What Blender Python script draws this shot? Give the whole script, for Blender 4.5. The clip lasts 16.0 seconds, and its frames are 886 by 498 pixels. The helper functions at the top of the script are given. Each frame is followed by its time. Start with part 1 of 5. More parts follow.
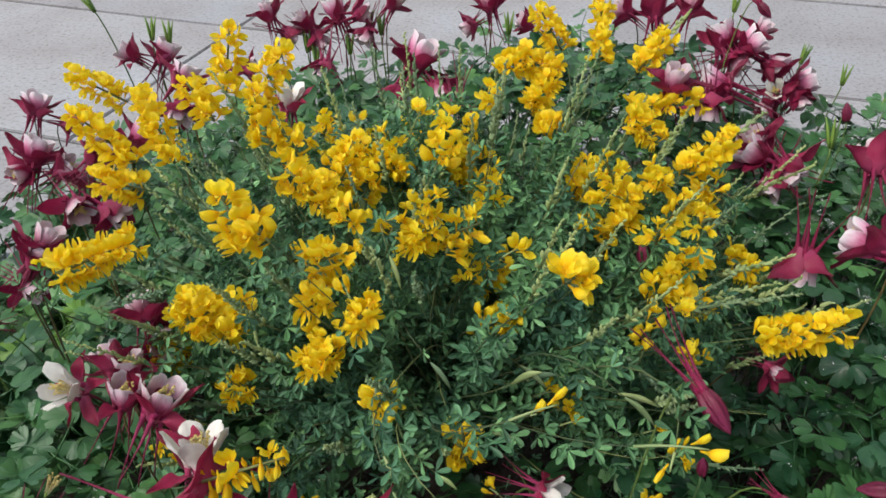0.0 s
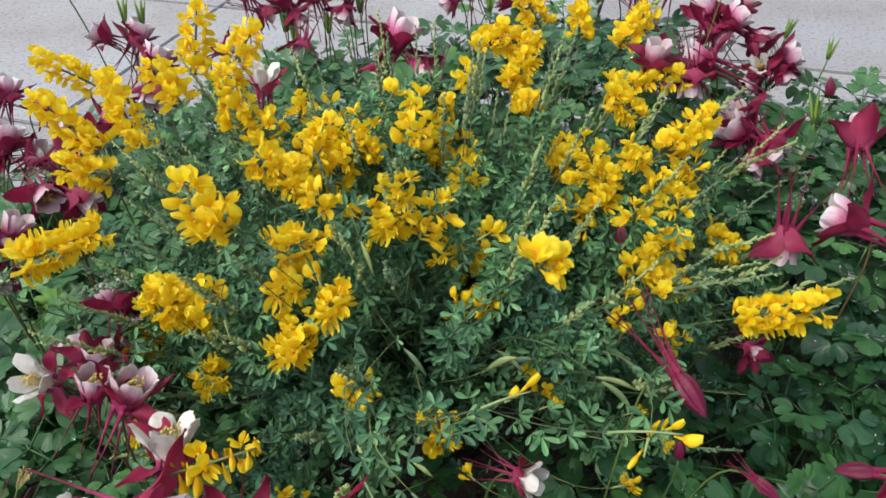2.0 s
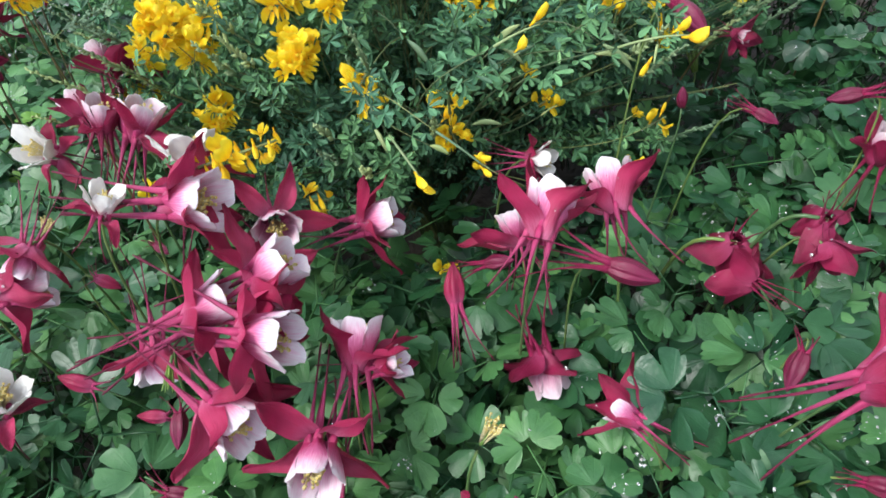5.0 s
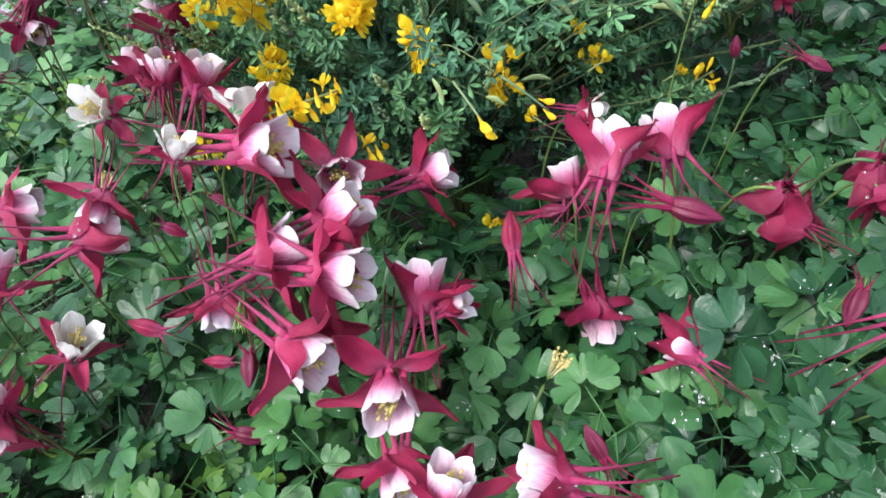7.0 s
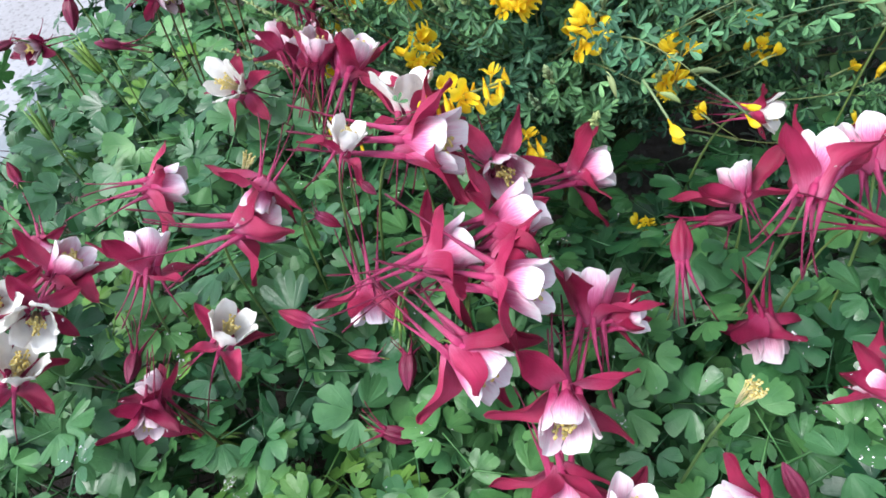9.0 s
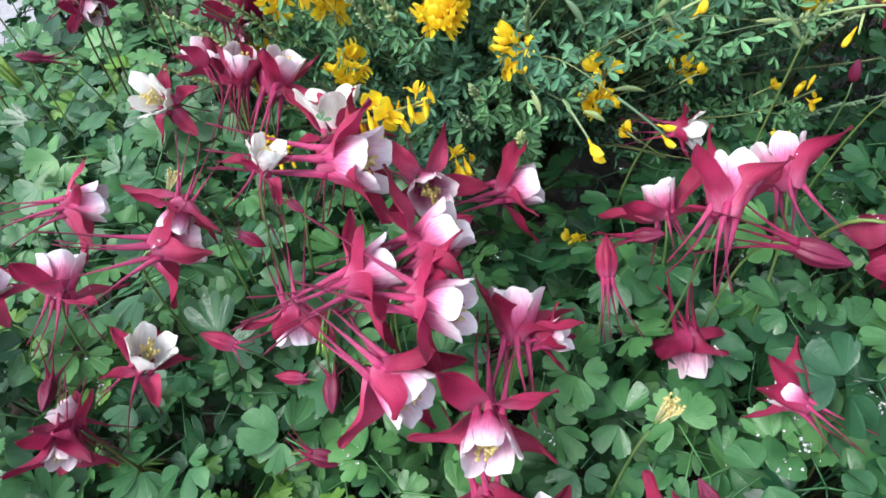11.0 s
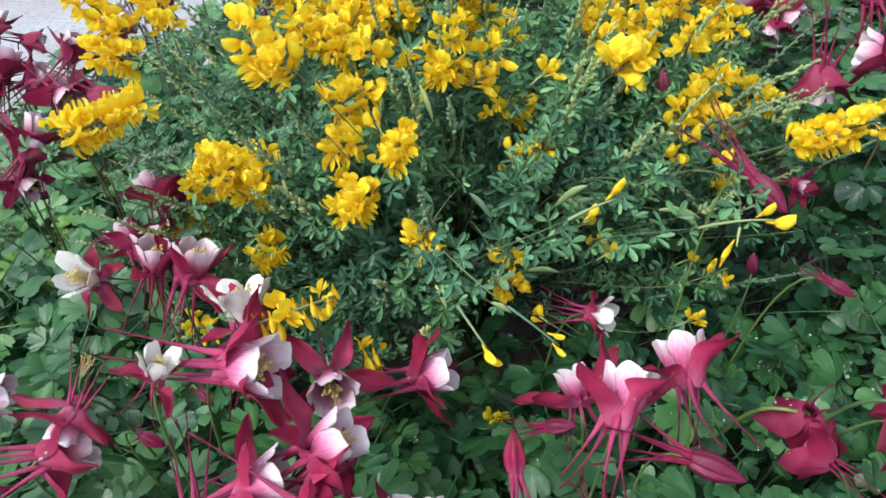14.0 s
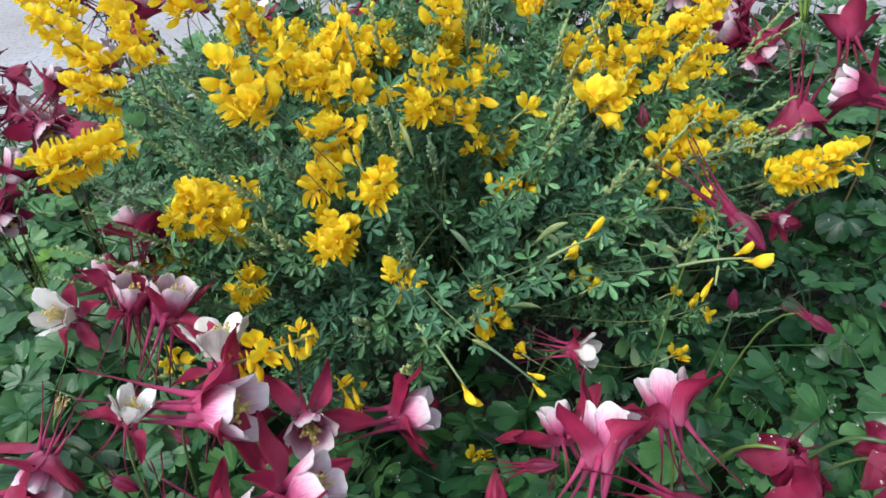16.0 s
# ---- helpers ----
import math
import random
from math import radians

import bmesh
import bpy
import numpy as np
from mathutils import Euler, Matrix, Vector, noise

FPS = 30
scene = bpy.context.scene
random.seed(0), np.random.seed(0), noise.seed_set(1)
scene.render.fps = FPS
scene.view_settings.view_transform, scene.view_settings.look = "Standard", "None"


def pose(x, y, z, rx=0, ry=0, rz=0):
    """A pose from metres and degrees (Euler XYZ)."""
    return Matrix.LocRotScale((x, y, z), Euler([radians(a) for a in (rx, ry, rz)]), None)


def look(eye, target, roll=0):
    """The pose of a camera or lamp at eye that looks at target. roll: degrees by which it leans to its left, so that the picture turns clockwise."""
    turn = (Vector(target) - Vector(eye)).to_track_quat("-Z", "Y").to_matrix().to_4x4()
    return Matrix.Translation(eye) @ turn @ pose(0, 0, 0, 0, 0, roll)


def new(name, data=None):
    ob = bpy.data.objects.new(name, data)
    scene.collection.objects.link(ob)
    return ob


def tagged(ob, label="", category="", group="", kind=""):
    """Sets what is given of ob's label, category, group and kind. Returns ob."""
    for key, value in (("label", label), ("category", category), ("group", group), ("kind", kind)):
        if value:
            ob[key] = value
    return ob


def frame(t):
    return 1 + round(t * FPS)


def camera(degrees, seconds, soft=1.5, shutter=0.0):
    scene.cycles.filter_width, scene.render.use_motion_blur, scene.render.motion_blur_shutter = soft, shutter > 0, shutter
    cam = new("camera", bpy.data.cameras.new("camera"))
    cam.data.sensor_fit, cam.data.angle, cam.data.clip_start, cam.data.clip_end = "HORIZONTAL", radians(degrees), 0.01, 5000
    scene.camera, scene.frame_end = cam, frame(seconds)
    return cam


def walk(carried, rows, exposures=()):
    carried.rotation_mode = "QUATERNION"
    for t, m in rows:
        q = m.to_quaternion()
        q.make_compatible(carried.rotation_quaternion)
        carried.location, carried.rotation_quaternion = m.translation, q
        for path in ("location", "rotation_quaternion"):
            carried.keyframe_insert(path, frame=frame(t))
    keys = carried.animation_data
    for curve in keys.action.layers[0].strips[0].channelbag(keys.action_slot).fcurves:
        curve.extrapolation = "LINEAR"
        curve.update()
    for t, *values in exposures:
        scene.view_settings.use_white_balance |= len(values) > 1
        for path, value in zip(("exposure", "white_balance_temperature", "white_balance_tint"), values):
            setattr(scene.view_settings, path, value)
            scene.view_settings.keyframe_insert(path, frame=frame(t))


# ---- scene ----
cam = camera(66.0, 16.0, 1.65)
PATH = [
    (0, (0.0869, 0.0689, 0.8249), (-0.0271, 1.6334, -0.4159), -0.81),
    (0.5, (0.0904, 0.0733, 0.8280), (-0.0286, 1.6403, -0.4091), -1.10),
    (1, (0.0962, 0.0777, 0.8285), (-0.0136, 1.6394, -0.4160), -0.96),
    (1.5, (0.0982, 0.0800, 0.8243), (-0.0080, 1.6254, -0.4408), -1.21),
    (2, (0.1005, 0.0801, 0.8207), (0.0083, 1.6076, -0.4670), -1.21),
    (2.5, (0.0999, 0.0706, 0.8029), (0.0001, 1.5323, -0.5586), -2.14),
    (3, (0.0971, 0.0562, 0.7825), (-0.0144, 1.4674, -0.6303), -4.06),
    (3.5, (0.0908, 0.0331, 0.7583), (0.0054, 1.4083, -0.6915), -4.80),
    (4, (0.0793, 0.0044, 0.7393), (-0.0031, 1.3377, -0.7491), -5.24),
    (4.5, (0.0734, -0.0154, 0.7335), (0.0085, 1.3202, -0.7537), -5.06),
    (5, (0.0671, -0.0386, 0.7142), (0.0554, 1.3142, -0.7588), -5.57),
    (5.2, (0.0619, -0.0440, 0.7015), (0.0336, 1.3281, -0.7533), -7.60),
    (7.3, (0.0158, -0.0650, 0.7053), (-0.0269, 1.2500, -0.8010), -6.07),
    (7.5, (0.0030, -0.0631, 0.7026), (-0.0894, 1.2410, -0.8109), -6.96),
    (8, (-0.0424, -0.0349, 0.7091), (-0.2698, 1.2520, -0.8049), -10.32),
    (8.5, (-0.0540, -0.0249, 0.7090), (-0.2745, 1.2462, -0.8193), -9.80),
    (9, (-0.0493, -0.0290, 0.7118), (-0.2118, 1.2198, -0.8419), -8.00),
    (9.5, (-0.0380, -0.0280, 0.7165), (-0.1696, 1.2381, -0.8261), -7.31),
    (9.7, (-0.0345, -0.0287, 0.7138), (-0.1522, 1.2554, -0.8150), -6.67),
    (12, (-0.0184, -0.0158, 0.7113), (-0.0390, 1.2443, -0.8416), -3.79),
    (12.5, (0.0015, -0.0092, 0.7248), (-0.0901, 1.3357, -0.7526), -6.66),
    (13, (0.0141, 0.0139, 0.7507), (-0.0405, 1.4436, -0.6467), -5.46),
    (13.5, (0.0273, 0.0194, 0.7535), (-0.0022, 1.4724, -0.6205), -4.05),
    (14, (0.0336, 0.0225, 0.7526), (0.0245, 1.4980, -0.5975), -3.64),
    (14.5, (0.0370, 0.0255, 0.7526), (0.0236, 1.5094, -0.5883), -3.97),
    (15, (0.0369, 0.0280, 0.7512), (0.0481, 1.5065, -0.5956), -3.34),
    (15.5, (0.0400, 0.0278, 0.7538), (0.0519, 1.5187, -0.5792), -3.60),
    (16, (0.0407, 0.0289, 0.7564), (0.0643, 1.5535, -0.5378), -3.03),
]
walk(cam, [(t, look(eye, target, roll)) for t, eye, target, roll in PATH],
     [(0, 0.10, 6700, 10), (2, 0.24, 6600, 10), (3.5, 0.53, 6400, 10), (5, 0.77, 6200, 10), (7.3, 0.91, 6150, 11), (9, 0.96, 6100, 11), (12, 0.97, 6150, 11), (13, 0.78, 6250, 10), (14.5, 0.54, 6150, 10), (16, 0.40, 6200, 10)])
# ---- light ----
world = bpy.data.worlds.new("overcast_sky")
scene.world = world
world.use_nodes = True
wt = world.node_tree
sky = wt.nodes.new("ShaderNodeTexSky")
sky.sky_type, sky.sun_disc = "NISHITA", False
sky.sun_elevation, sky.sun_rotation = radians(55), radians(245)
sky.dust_density = 4.0
cloud = wt.nodes.new("ShaderNodeMix")
cloud.data_type = "RGBA"
cloud.inputs[0].default_value = 0.72
cloud.inputs[7].default_value = (6.0, 6.6, 7.3, 1.0)
wt.links.new(sky.outputs[0], cloud.inputs[6])
wt.links.new(cloud.outputs[2], wt.nodes["Background"].inputs[0])
wt.nodes["Background"].inputs[1].default_value = 0.172
sun = new("sun", bpy.data.lights.new("sun", "SUN"))
sun.data.energy, sun.data.angle, sun.data.color = 2.6, radians(25), (1.0, 0.96, 0.9)
sun.matrix_world = look((-2.2, -0.6, 3.2), (0, 0.4, 0.2))


# ---- materials ----
def material(name):
    m = bpy.data.materials.new(name)
    m.use_nodes = True
    return m, m.node_tree, m.node_tree.nodes["Principled BSDF"]


def ramp_node(nt, stops):
    r = nt.nodes.new("ShaderNodeValToRGB")
    e = r.color_ramp.elements
    while len(e) < len(stops):
        e.new(0.5)
    for el, (p, c) in zip(e, stops):
        el.position, el.color = p, (*c, 1)
    return r


def noise_node(nt, scale, detail=4.0, coords="Object"):
    tc = nt.nodes.new("ShaderNodeTexCoord")
    n = nt.nodes.new("ShaderNodeTexNoise")
    n.inputs["Scale"].default_value, n.inputs["Detail"].default_value = scale, detail
    nt.links.new(tc.outputs[coords], n.inputs["Vector"])
    return n


def multiply(nt, a, b, amount=1.0):
    m = nt.nodes.new("ShaderNodeMix")
    m.data_type, m.blend_type = "RGBA", "MULTIPLY"
    m.inputs[0].default_value = amount
    nt.links.new(a, m.inputs[6])
    nt.links.new(b, m.inputs[7])
    return m.outputs[2]


def bump(nt, height, bsdf, strength, distance=0.001):
    b = nt.nodes.new("ShaderNodeBump")
    b.inputs["Strength"].default_value, b.inputs["Distance"].default_value = strength, distance
    nt.links.new(height, b.inputs["Height"])
    nt.links.new(b.outputs[0], bsdf.inputs["Normal"])


def thin(nt, bsdf, colour, share):
    """Lets part of the light through, as a leaf or petal does."""
    tr = nt.nodes.new("ShaderNodeBsdfTranslucent")
    mix = nt.nodes.new("ShaderNodeMixShader")
    mix.inputs[0].default_value = share
    nt.links.new(colour, tr.inputs[0])
    nt.links.new(bsdf.outputs[0], mix.inputs[1])
    nt.links.new(tr.outputs[0], mix.inputs[2])
    nt.links.new(mix.outputs[0], nt.nodes["Material Output"].inputs[0])


def random_tint(nt, low, high):
    info = nt.nodes.new("ShaderNodeObjectInfo")
    r = ramp_node(nt, [(0.0, low), (1.0, high)])
    nt.links.new(info.outputs["Random"], r.inputs[0])
    return r.outputs[0]


def uv_axis(nt, axis):
    tc = nt.nodes.new("ShaderNodeTexCoord")
    s = nt.nodes.new("ShaderNodeSeparateXYZ")
    nt.links.new(tc.outputs["UV"], s.inputs[0])
    return s.outputs[axis]


def petal_material(name, stops, rough=0.42, share=0.25, low=(0.8, 0.8, 0.8), high=(1.0, 1.0, 1.0), streaks=0.35):
    """Colour from the base of the petal to its rim, with fine streaks along it."""
    m, nt, b = material(name)
    r = ramp_node(nt, stops)
    v = uv_axis(nt, 1)
    n = noise_node(nt, 6.0, 3.0, "UV")
    mp = nt.nodes.new("ShaderNodeMapping")
    mp.inputs["Scale"].default_value = (9.0, 0.7, 1.0)
    nt.links.new(n.inputs["Vector"].links[0].from_socket, mp.inputs["Vector"])
    nt.links.new(mp.outputs[0], n.inputs["Vector"])
    add = nt.nodes.new("ShaderNodeMath")
    add.operation, add.inputs[2].default_value = "MULTIPLY_ADD", -0.5 * streaks
    add.inputs[1].default_value = streaks
    nt.links.new(n.outputs[0], add.inputs[0])
    add2 = nt.nodes.new("ShaderNodeMath")
    nt.links.new(v, add2.inputs[0])
    nt.links.new(add.outputs[0], add2.inputs[1])
    nt.links.new(add2.outputs[0], r.inputs[0])
    col = multiply(nt, r.outputs[0], random_tint(nt, low, high))
    nt.links.new(col, b.inputs["Base Color"])
    spots = noise_node(nt, 130.0, 5.0)
    mottle = ramp_node(nt, [(0.3, (0.84, 0.82, 0.84)), (0.6, (1.04, 1.04, 1.04))])
    nt.links.new(spots.outputs[0], mottle.inputs[0])
    nt.links.new(multiply(nt, col, mottle.outputs[0], 0.8), b.inputs["Base Color"])
    b.inputs["Roughness"].default_value = rough
    b.inputs["Specular IOR Level"].default_value = 0.36
    bump(nt, n.outputs[0], b, 0.75, 0.001)
    thin(nt, b, col, share)
    return m


def fan_veins(nt):
    """Thin lines that fan out from the foot of a leaflet, 0 between them and 1 along them."""
    x, y = uv_axis(nt, 0), uv_axis(nt, 1)
    ang = nt.nodes.new("ShaderNodeMath")
    ang.operation = "ARCTAN2"
    nt.links.new(y, ang.inputs[0])
    nt.links.new(x, ang.inputs[1])
    wav = nt.nodes.new("ShaderNodeMath")
    wav.operation, wav.inputs[1].default_value = "MULTIPLY", 11.0
    nt.links.new(ang.outputs[0], wav.inputs[0])
    co = nt.nodes.new("ShaderNodeMath")
    co.operation = "COSINE"
    nt.links.new(wav.outputs[0], co.inputs[0])
    line = ramp_node(nt, [(0.90, (0, 0, 0)), (1.0, (1, 1, 1))])
    nt.links.new(co.outputs[0], line.inputs[0])
    return line.outputs[0]


def add_veins(nt, fine):
    """The height of a leaf's skin: fine grain, with the veins sunk into it."""
    sub = nt.nodes.new("ShaderNodeMath")
    sub.operation, sub.inputs[1].default_value = "MULTIPLY_ADD", -0.16
    nt.links.new(fan_veins(nt), sub.inputs[0])
    nt.links.new(fine.outputs[0], sub.inputs[2])
    return sub.outputs[0]


def leaf_material(name, dark, light, rough=0.33, share=0.15, vein=0.5, island=False, fan=False):
    m, nt, b = material(name)
    r = ramp_node(nt, [(0.25, dark), (0.75, light)])
    n = noise_node(nt, 55.0, 4.0)
    nt.links.new(n.outputs[0], r.inputs[0])
    col = multiply(nt, r.outputs[0], random_tint(nt, (0.46, 0.58, 0.64), (1.34, 1.22, 0.92)))
    if fan:
        pale = ramp_node(nt, [(0.0, (1.0, 1.0, 1.0)), (1.0, (1.1, 1.07, 1.07))])
        nt.links.new(fan_veins(nt), pale.inputs[0])
        col = multiply(nt, col, pale.outputs[0])
    if island:
        geo = nt.nodes.new("ShaderNodeNewGeometry")
        isl = ramp_node(nt, [(0.0, (0.36, 0.42, 0.42)), (0.55, (0.9, 0.92, 0.92)), (0.85, (1.3, 1.25, 1.25)), (1.0, (2.1, 1.8, 1.9))])
        nt.links.new(geo.outputs["Random Per Island"], isl.inputs[0])
        col = multiply(nt, col, isl.outputs[0])
    nt.links.new(col, b.inputs["Base Color"])
    fine = noise_node(nt, 260.0, 3.0)
    rr = nt.nodes.new("ShaderNodeMapRange")
    rr.inputs[3].default_value, rr.inputs[4].default_value = rough - 0.12, rough + 0.16
    nt.links.new(n.outputs[0], rr.inputs[0])
    nt.links.new(rr.outputs[0], b.inputs["Roughness"])
    b.inputs["Specular IOR Level"].default_value = 0.39
    if fan:
        height = add_veins(nt, fine)
        bump(nt, height, b, vein, 0.0009)
    else:
        bump(nt, fine.outputs[0], b, vein, 0.0007)
    thin(nt, b, col, share)
    return m


WHITE = (0.89, 0.86, 0.87)
SEPAL = petal_material("sepal_crimson", [(0.0, (0.55, 0.09, 0.20)), (0.3, (0.42, 0.024, 0.084)), (0.7, (0.34, 0.011, 0.055)), (1.0, (0.22, 0.007, 0.036))], low=(0.70, 0.75, 0.80), high=(1.12, 1.9, 1.5), streaks=0.6)
SEPAL_DARK = petal_material("sepal_dark_crimson", [(0.0, (0.40, 0.050, 0.13)), (0.4, (0.29, 0.014, 0.062)), (1.0, (0.18, 0.007, 0.036))], low=(0.72, 0.74, 0.8), high=(1.1, 1.25, 1.15), streaks=0.6)
BLADE = petal_material("petal_pink_white", [(0.0, (0.36, 0.016, 0.08)), (0.34, (0.50, 0.045, 0.16)), (0.60, (0.72, 0.20, 0.38)), (0.82, (0.85, 0.56, 0.68)), (1.0, WHITE)], low=(0.88, 0.86, 0.88), high=(1.02, 1.05, 1.05), streaks=0.5)
BLADE_WHITE = petal_material("petal_white", [(0.0, (0.55, 0.06, 0.17)), (0.22, (0.80, 0.45, 0.52)), (0.4, (0.88, 0.84, 0.80)), (0.9, (0.90, 0.89, 0.85))], low=(0.93, 0.93, 0.93))
BLADE_DARK = petal_material("petal_dark_pink", [(0.0, (0.27, 0.012, 0.06)), (0.38, (0.44, 0.06, 0.16)), (0.66, (0.70, 0.36, 0.48)), (1.0, (0.86, 0.76, 0.80))], streaks=0.5)
BLADE_DEEP = petal_material("petal_deep_crimson", [(0.0, (0.24, 0.010, 0.05)), (0.5, (0.30, 0.018, 0.075)), (1.0, (0.40, 0.05, 0.14))], streaks=0.5)
SPUR = petal_material("spur_crimson", [(0.0, (0.44, 0.035, 0.13)), (0.3, (0.42, 0.05, 0.15)), (0.6, (0.27, 0.022, 0.08)), (1.0, (0.12, 0.008, 0.032))], share=0.1)
SPUR_DARK = petal_material("spur_dark_crimson", [(0.0, (0.28, 0.012, 0.07)), (1.0, (0.15, 0.006, 0.035))], share=0.1)
BUD = petal_material("bud_plum", [(0.0, (0.15, 0.014, 0.04)), (0.6, (0.15, 0.008, 0.042)), (1.0, (0.19, 0.018, 0.065))], share=0.1)
STAMEN = petal_material("stamen_yellow", [(0.0, (0.78, 0.72, 0.48)), (0.7, (0.82, 0.70, 0.30)), (1.0, (0.80, 0.60, 0.12))], share=0.05, streaks=0.2)
YELLOW = petal_material("broom_petal_yellow", [(0.0, (0.93, 0.52, 0.008)), (0.4, (0.99, 0.76, 0.014)), (1.0, (1.0, 0.85, 0.055))], low=(1.0, 0.93, 0.85), streaks=0.25, share=0.36)
LEAF = leaf_material("columbine_leaf", (0.030, 0.110, 0.040), (0.072, 0.190, 0.072), rough=0.42, share=0.08, vein=0.5, fan=True)
# darker, bluer green: partly leaf tone, partly shade of the right side and understory
LEAF_DIM = leaf_material("columbine_leaf_old", (0.016, 0.068, 0.029), (0.040, 0.128, 0.050), rough=0.32, share=0.08, vein=0.5, fan=True)
LEAF_YOUNG = leaf_material("columbine_leaf_young", (0.085, 0.220, 0.046), (0.150, 0.305, 0.072), rough=0.45, share=0.3, fan=True)
BROOM_LEAF = leaf_material("broom_leaf", (0.042, 0.138, 0.070), (0.128, 0.290, 0.150), rough=0.58, share=0.15, island=True)
BROOM_BUD = leaf_material("broom_bud", (0.17, 0.26, 0.115), (0.35, 0.44, 0.25), rough=0.6, share=0.2)
STEM_GREEN = leaf_material("stem_green", (0.08, 0.15, 0.05), (0.15, 0.22, 0.08), share=0.05)
STEM_RED = leaf_material("stem_reddish", (0.085, 0.06, 0.035), (0.14, 0.115, 0.055), share=0.05)
TWIG = leaf_material("twig", (0.072, 0.104, 0.040), (0.160, 0.200, 0.096), rough=0.6, share=0.02)
POD = leaf_material("seed_pod_green", (0.11, 0.22, 0.05), (0.20, 0.32, 0.08), share=0.15)

CONCRETE, nt, b = material("concrete_slab")
r = ramp_node(nt, [(0.3, (0.222, 0.208, 0.212)), (0.5, (0.268, 0.262, 0.270)), (0.75, (0.305, 0.315, 0.342))])
n = noise_node(nt, 3.0, 8.0)
g = noise_node(nt, 95.0, 6.0)
nt.links.new(n.outputs[0], r.inputs[0])
speck = ramp_node(nt, [(0.30, (0.5, 0.49, 0.47)), (0.47, (1.0, 1.0, 1.0)), (0.62, (1.0, 1.0, 1.0)), (0.72, (1.25, 1.25, 1.25))])
nt.links.new(g.outputs[0], speck.inputs[0])
nt.links.new(multiply(nt, multiply(nt, r.outputs[0], speck.outputs[0], 0.85), random_tint(nt, (0.9, 0.9, 0.91), (1.0, 1.0, 1.0))), b.inputs["Base Color"])
b.inputs["Roughness"].default_value = 0.75
bump(nt, g.outputs[0], b, 0.4, 0.003)

JOINT, nt, b = material("joint_grit")
r = ramp_node(nt, [(0.3, (0.012, 0.012, 0.011)), (0.8, (0.035, 0.034, 0.03))])
n = noise_node(nt, 90.0)
nt.links.new(n.outputs[0], r.inputs[0])
nt.links.new(r.outputs[0], b.inputs["Base Color"])
b.inputs["Roughness"].default_value = 0.95

SOIL, nt, b = material("soil")
r = ramp_node(nt, [(0.25, (0.012, 0.009, 0.007)), (0.75, (0.05, 0.036, 0.026))])
n = noise_node(nt, 35.0, 8.0)
nt.links.new(n.outputs[0], r.inputs[0])
nt.links.new(r.outputs[0], b.inputs["Base Color"])
b.inputs["Roughness"].default_value = 0.95
bump(nt, n.outputs[0], b, 0.9, 0.02)

KERB, nt, b = material("kerb_grey")
r = ramp_node(nt, [(0.3, (0.11, 0.125, 0.14)), (0.7, (0.19, 0.205, 0.22))])
n = noise_node(nt, 14.0, 7.0)
nt.links.new(n.outputs[0], r.inputs[0])
nt.links.new(r.outputs[0], b.inputs["Base Color"])
b.inputs["Roughness"].default_value = 0.6
bump(nt, n.outputs[0], b, 0.3, 0.004)

WATER, nt, b = material("raindrop_water")
b.inputs["Base Color"].default_value = (1, 1, 1, 1)
b.inputs["Roughness"].default_value = 0.02
b.inputs["IOR"].default_value = 1.33
b.inputs["Transmission Weight"].default_value = 0.8
b.inputs["Specular IOR Level"].default_value = 0.8


# ---- mesh helpers ----
rnd = random.Random(7)


def mesh_of(name, verts, faces, mat, uvs=None, smooth=True):
    me = bpy.data.meshes.new(name)
    me.from_pydata([tuple(v) for v in verts], [], faces)
    if uvs is not None:
        layer = me.uv_layers.new(name="UVMap")
        idx = np.empty(len(me.loops), dtype=np.int32)
        me.loops.foreach_get("vertex_index", idx)
        layer.data.foreach_set("uv", np.asarray(uvs, dtype=np.float32)[idx].ravel())
    if smooth:
        me.polygons.foreach_set("use_smooth", [True] * len(me.polygons))
    me.materials.append(mat)
    me.update()
    return me


def put(name, me, parent, m=None, label=""):
    ob = new(name, me)
    ob.parent = parent
    if m is not None:
        ob.matrix_basis = m
    return tagged(ob, label)


def grid(nu, nv, f):
    """A sheet of nu x nv quads from f(u, v), u and v from 0 to 1: verts, faces, uvs."""
    verts, uvs = [], []
    for j in range(nv + 1):
        for i in range(nu + 1):
            verts.append(f(i / nu, j / nv))
            uvs.append((i / nu, j / nv))
    w = nu + 1
    faces = [(j * w + i, j * w + i + 1, (j + 1) * w + i + 1, (j + 1) * w + i) for j in range(nv) for i in range(nu)]
    return verts, faces, uvs


def tube(points, radii, sides=6):
    """A round stalk along points, closed at both ends: verts, faces, uvs."""
    pts = [Vector(p) for p in points]
    verts, faces, uvs = [], [], []
    ref = Vector((0.31, 0.17, 0.93))
    for k, p in enumerate(pts):
        d = (pts[min(k + 1, len(pts) - 1)] - pts[max(k - 1, 0)]).normalized()
        a = d.cross(ref)
        if a.length < 0.05:
            a = d.cross(Vector((1, 0, 0)))
        a.normalize()
        c = d.cross(a)
        for s in range(sides):
            q = 2 * math.pi * s / sides
            verts.append(p + (a * math.cos(q) + c * math.sin(q)) * radii[k])
            uvs.append((s / sides, k / (len(pts) - 1)))
    for k in range(len(pts) - 1):
        for s in range(sides):
            t2 = (s + 1) % sides
            faces.append((k * sides + s, k * sides + t2, (k + 1) * sides + t2, (k + 1) * sides + s))
    faces.append(tuple(range(sides))[::-1])
    faces.append(tuple((len(pts) - 1) * sides + s for s in range(sides)))
    return verts, faces, uvs


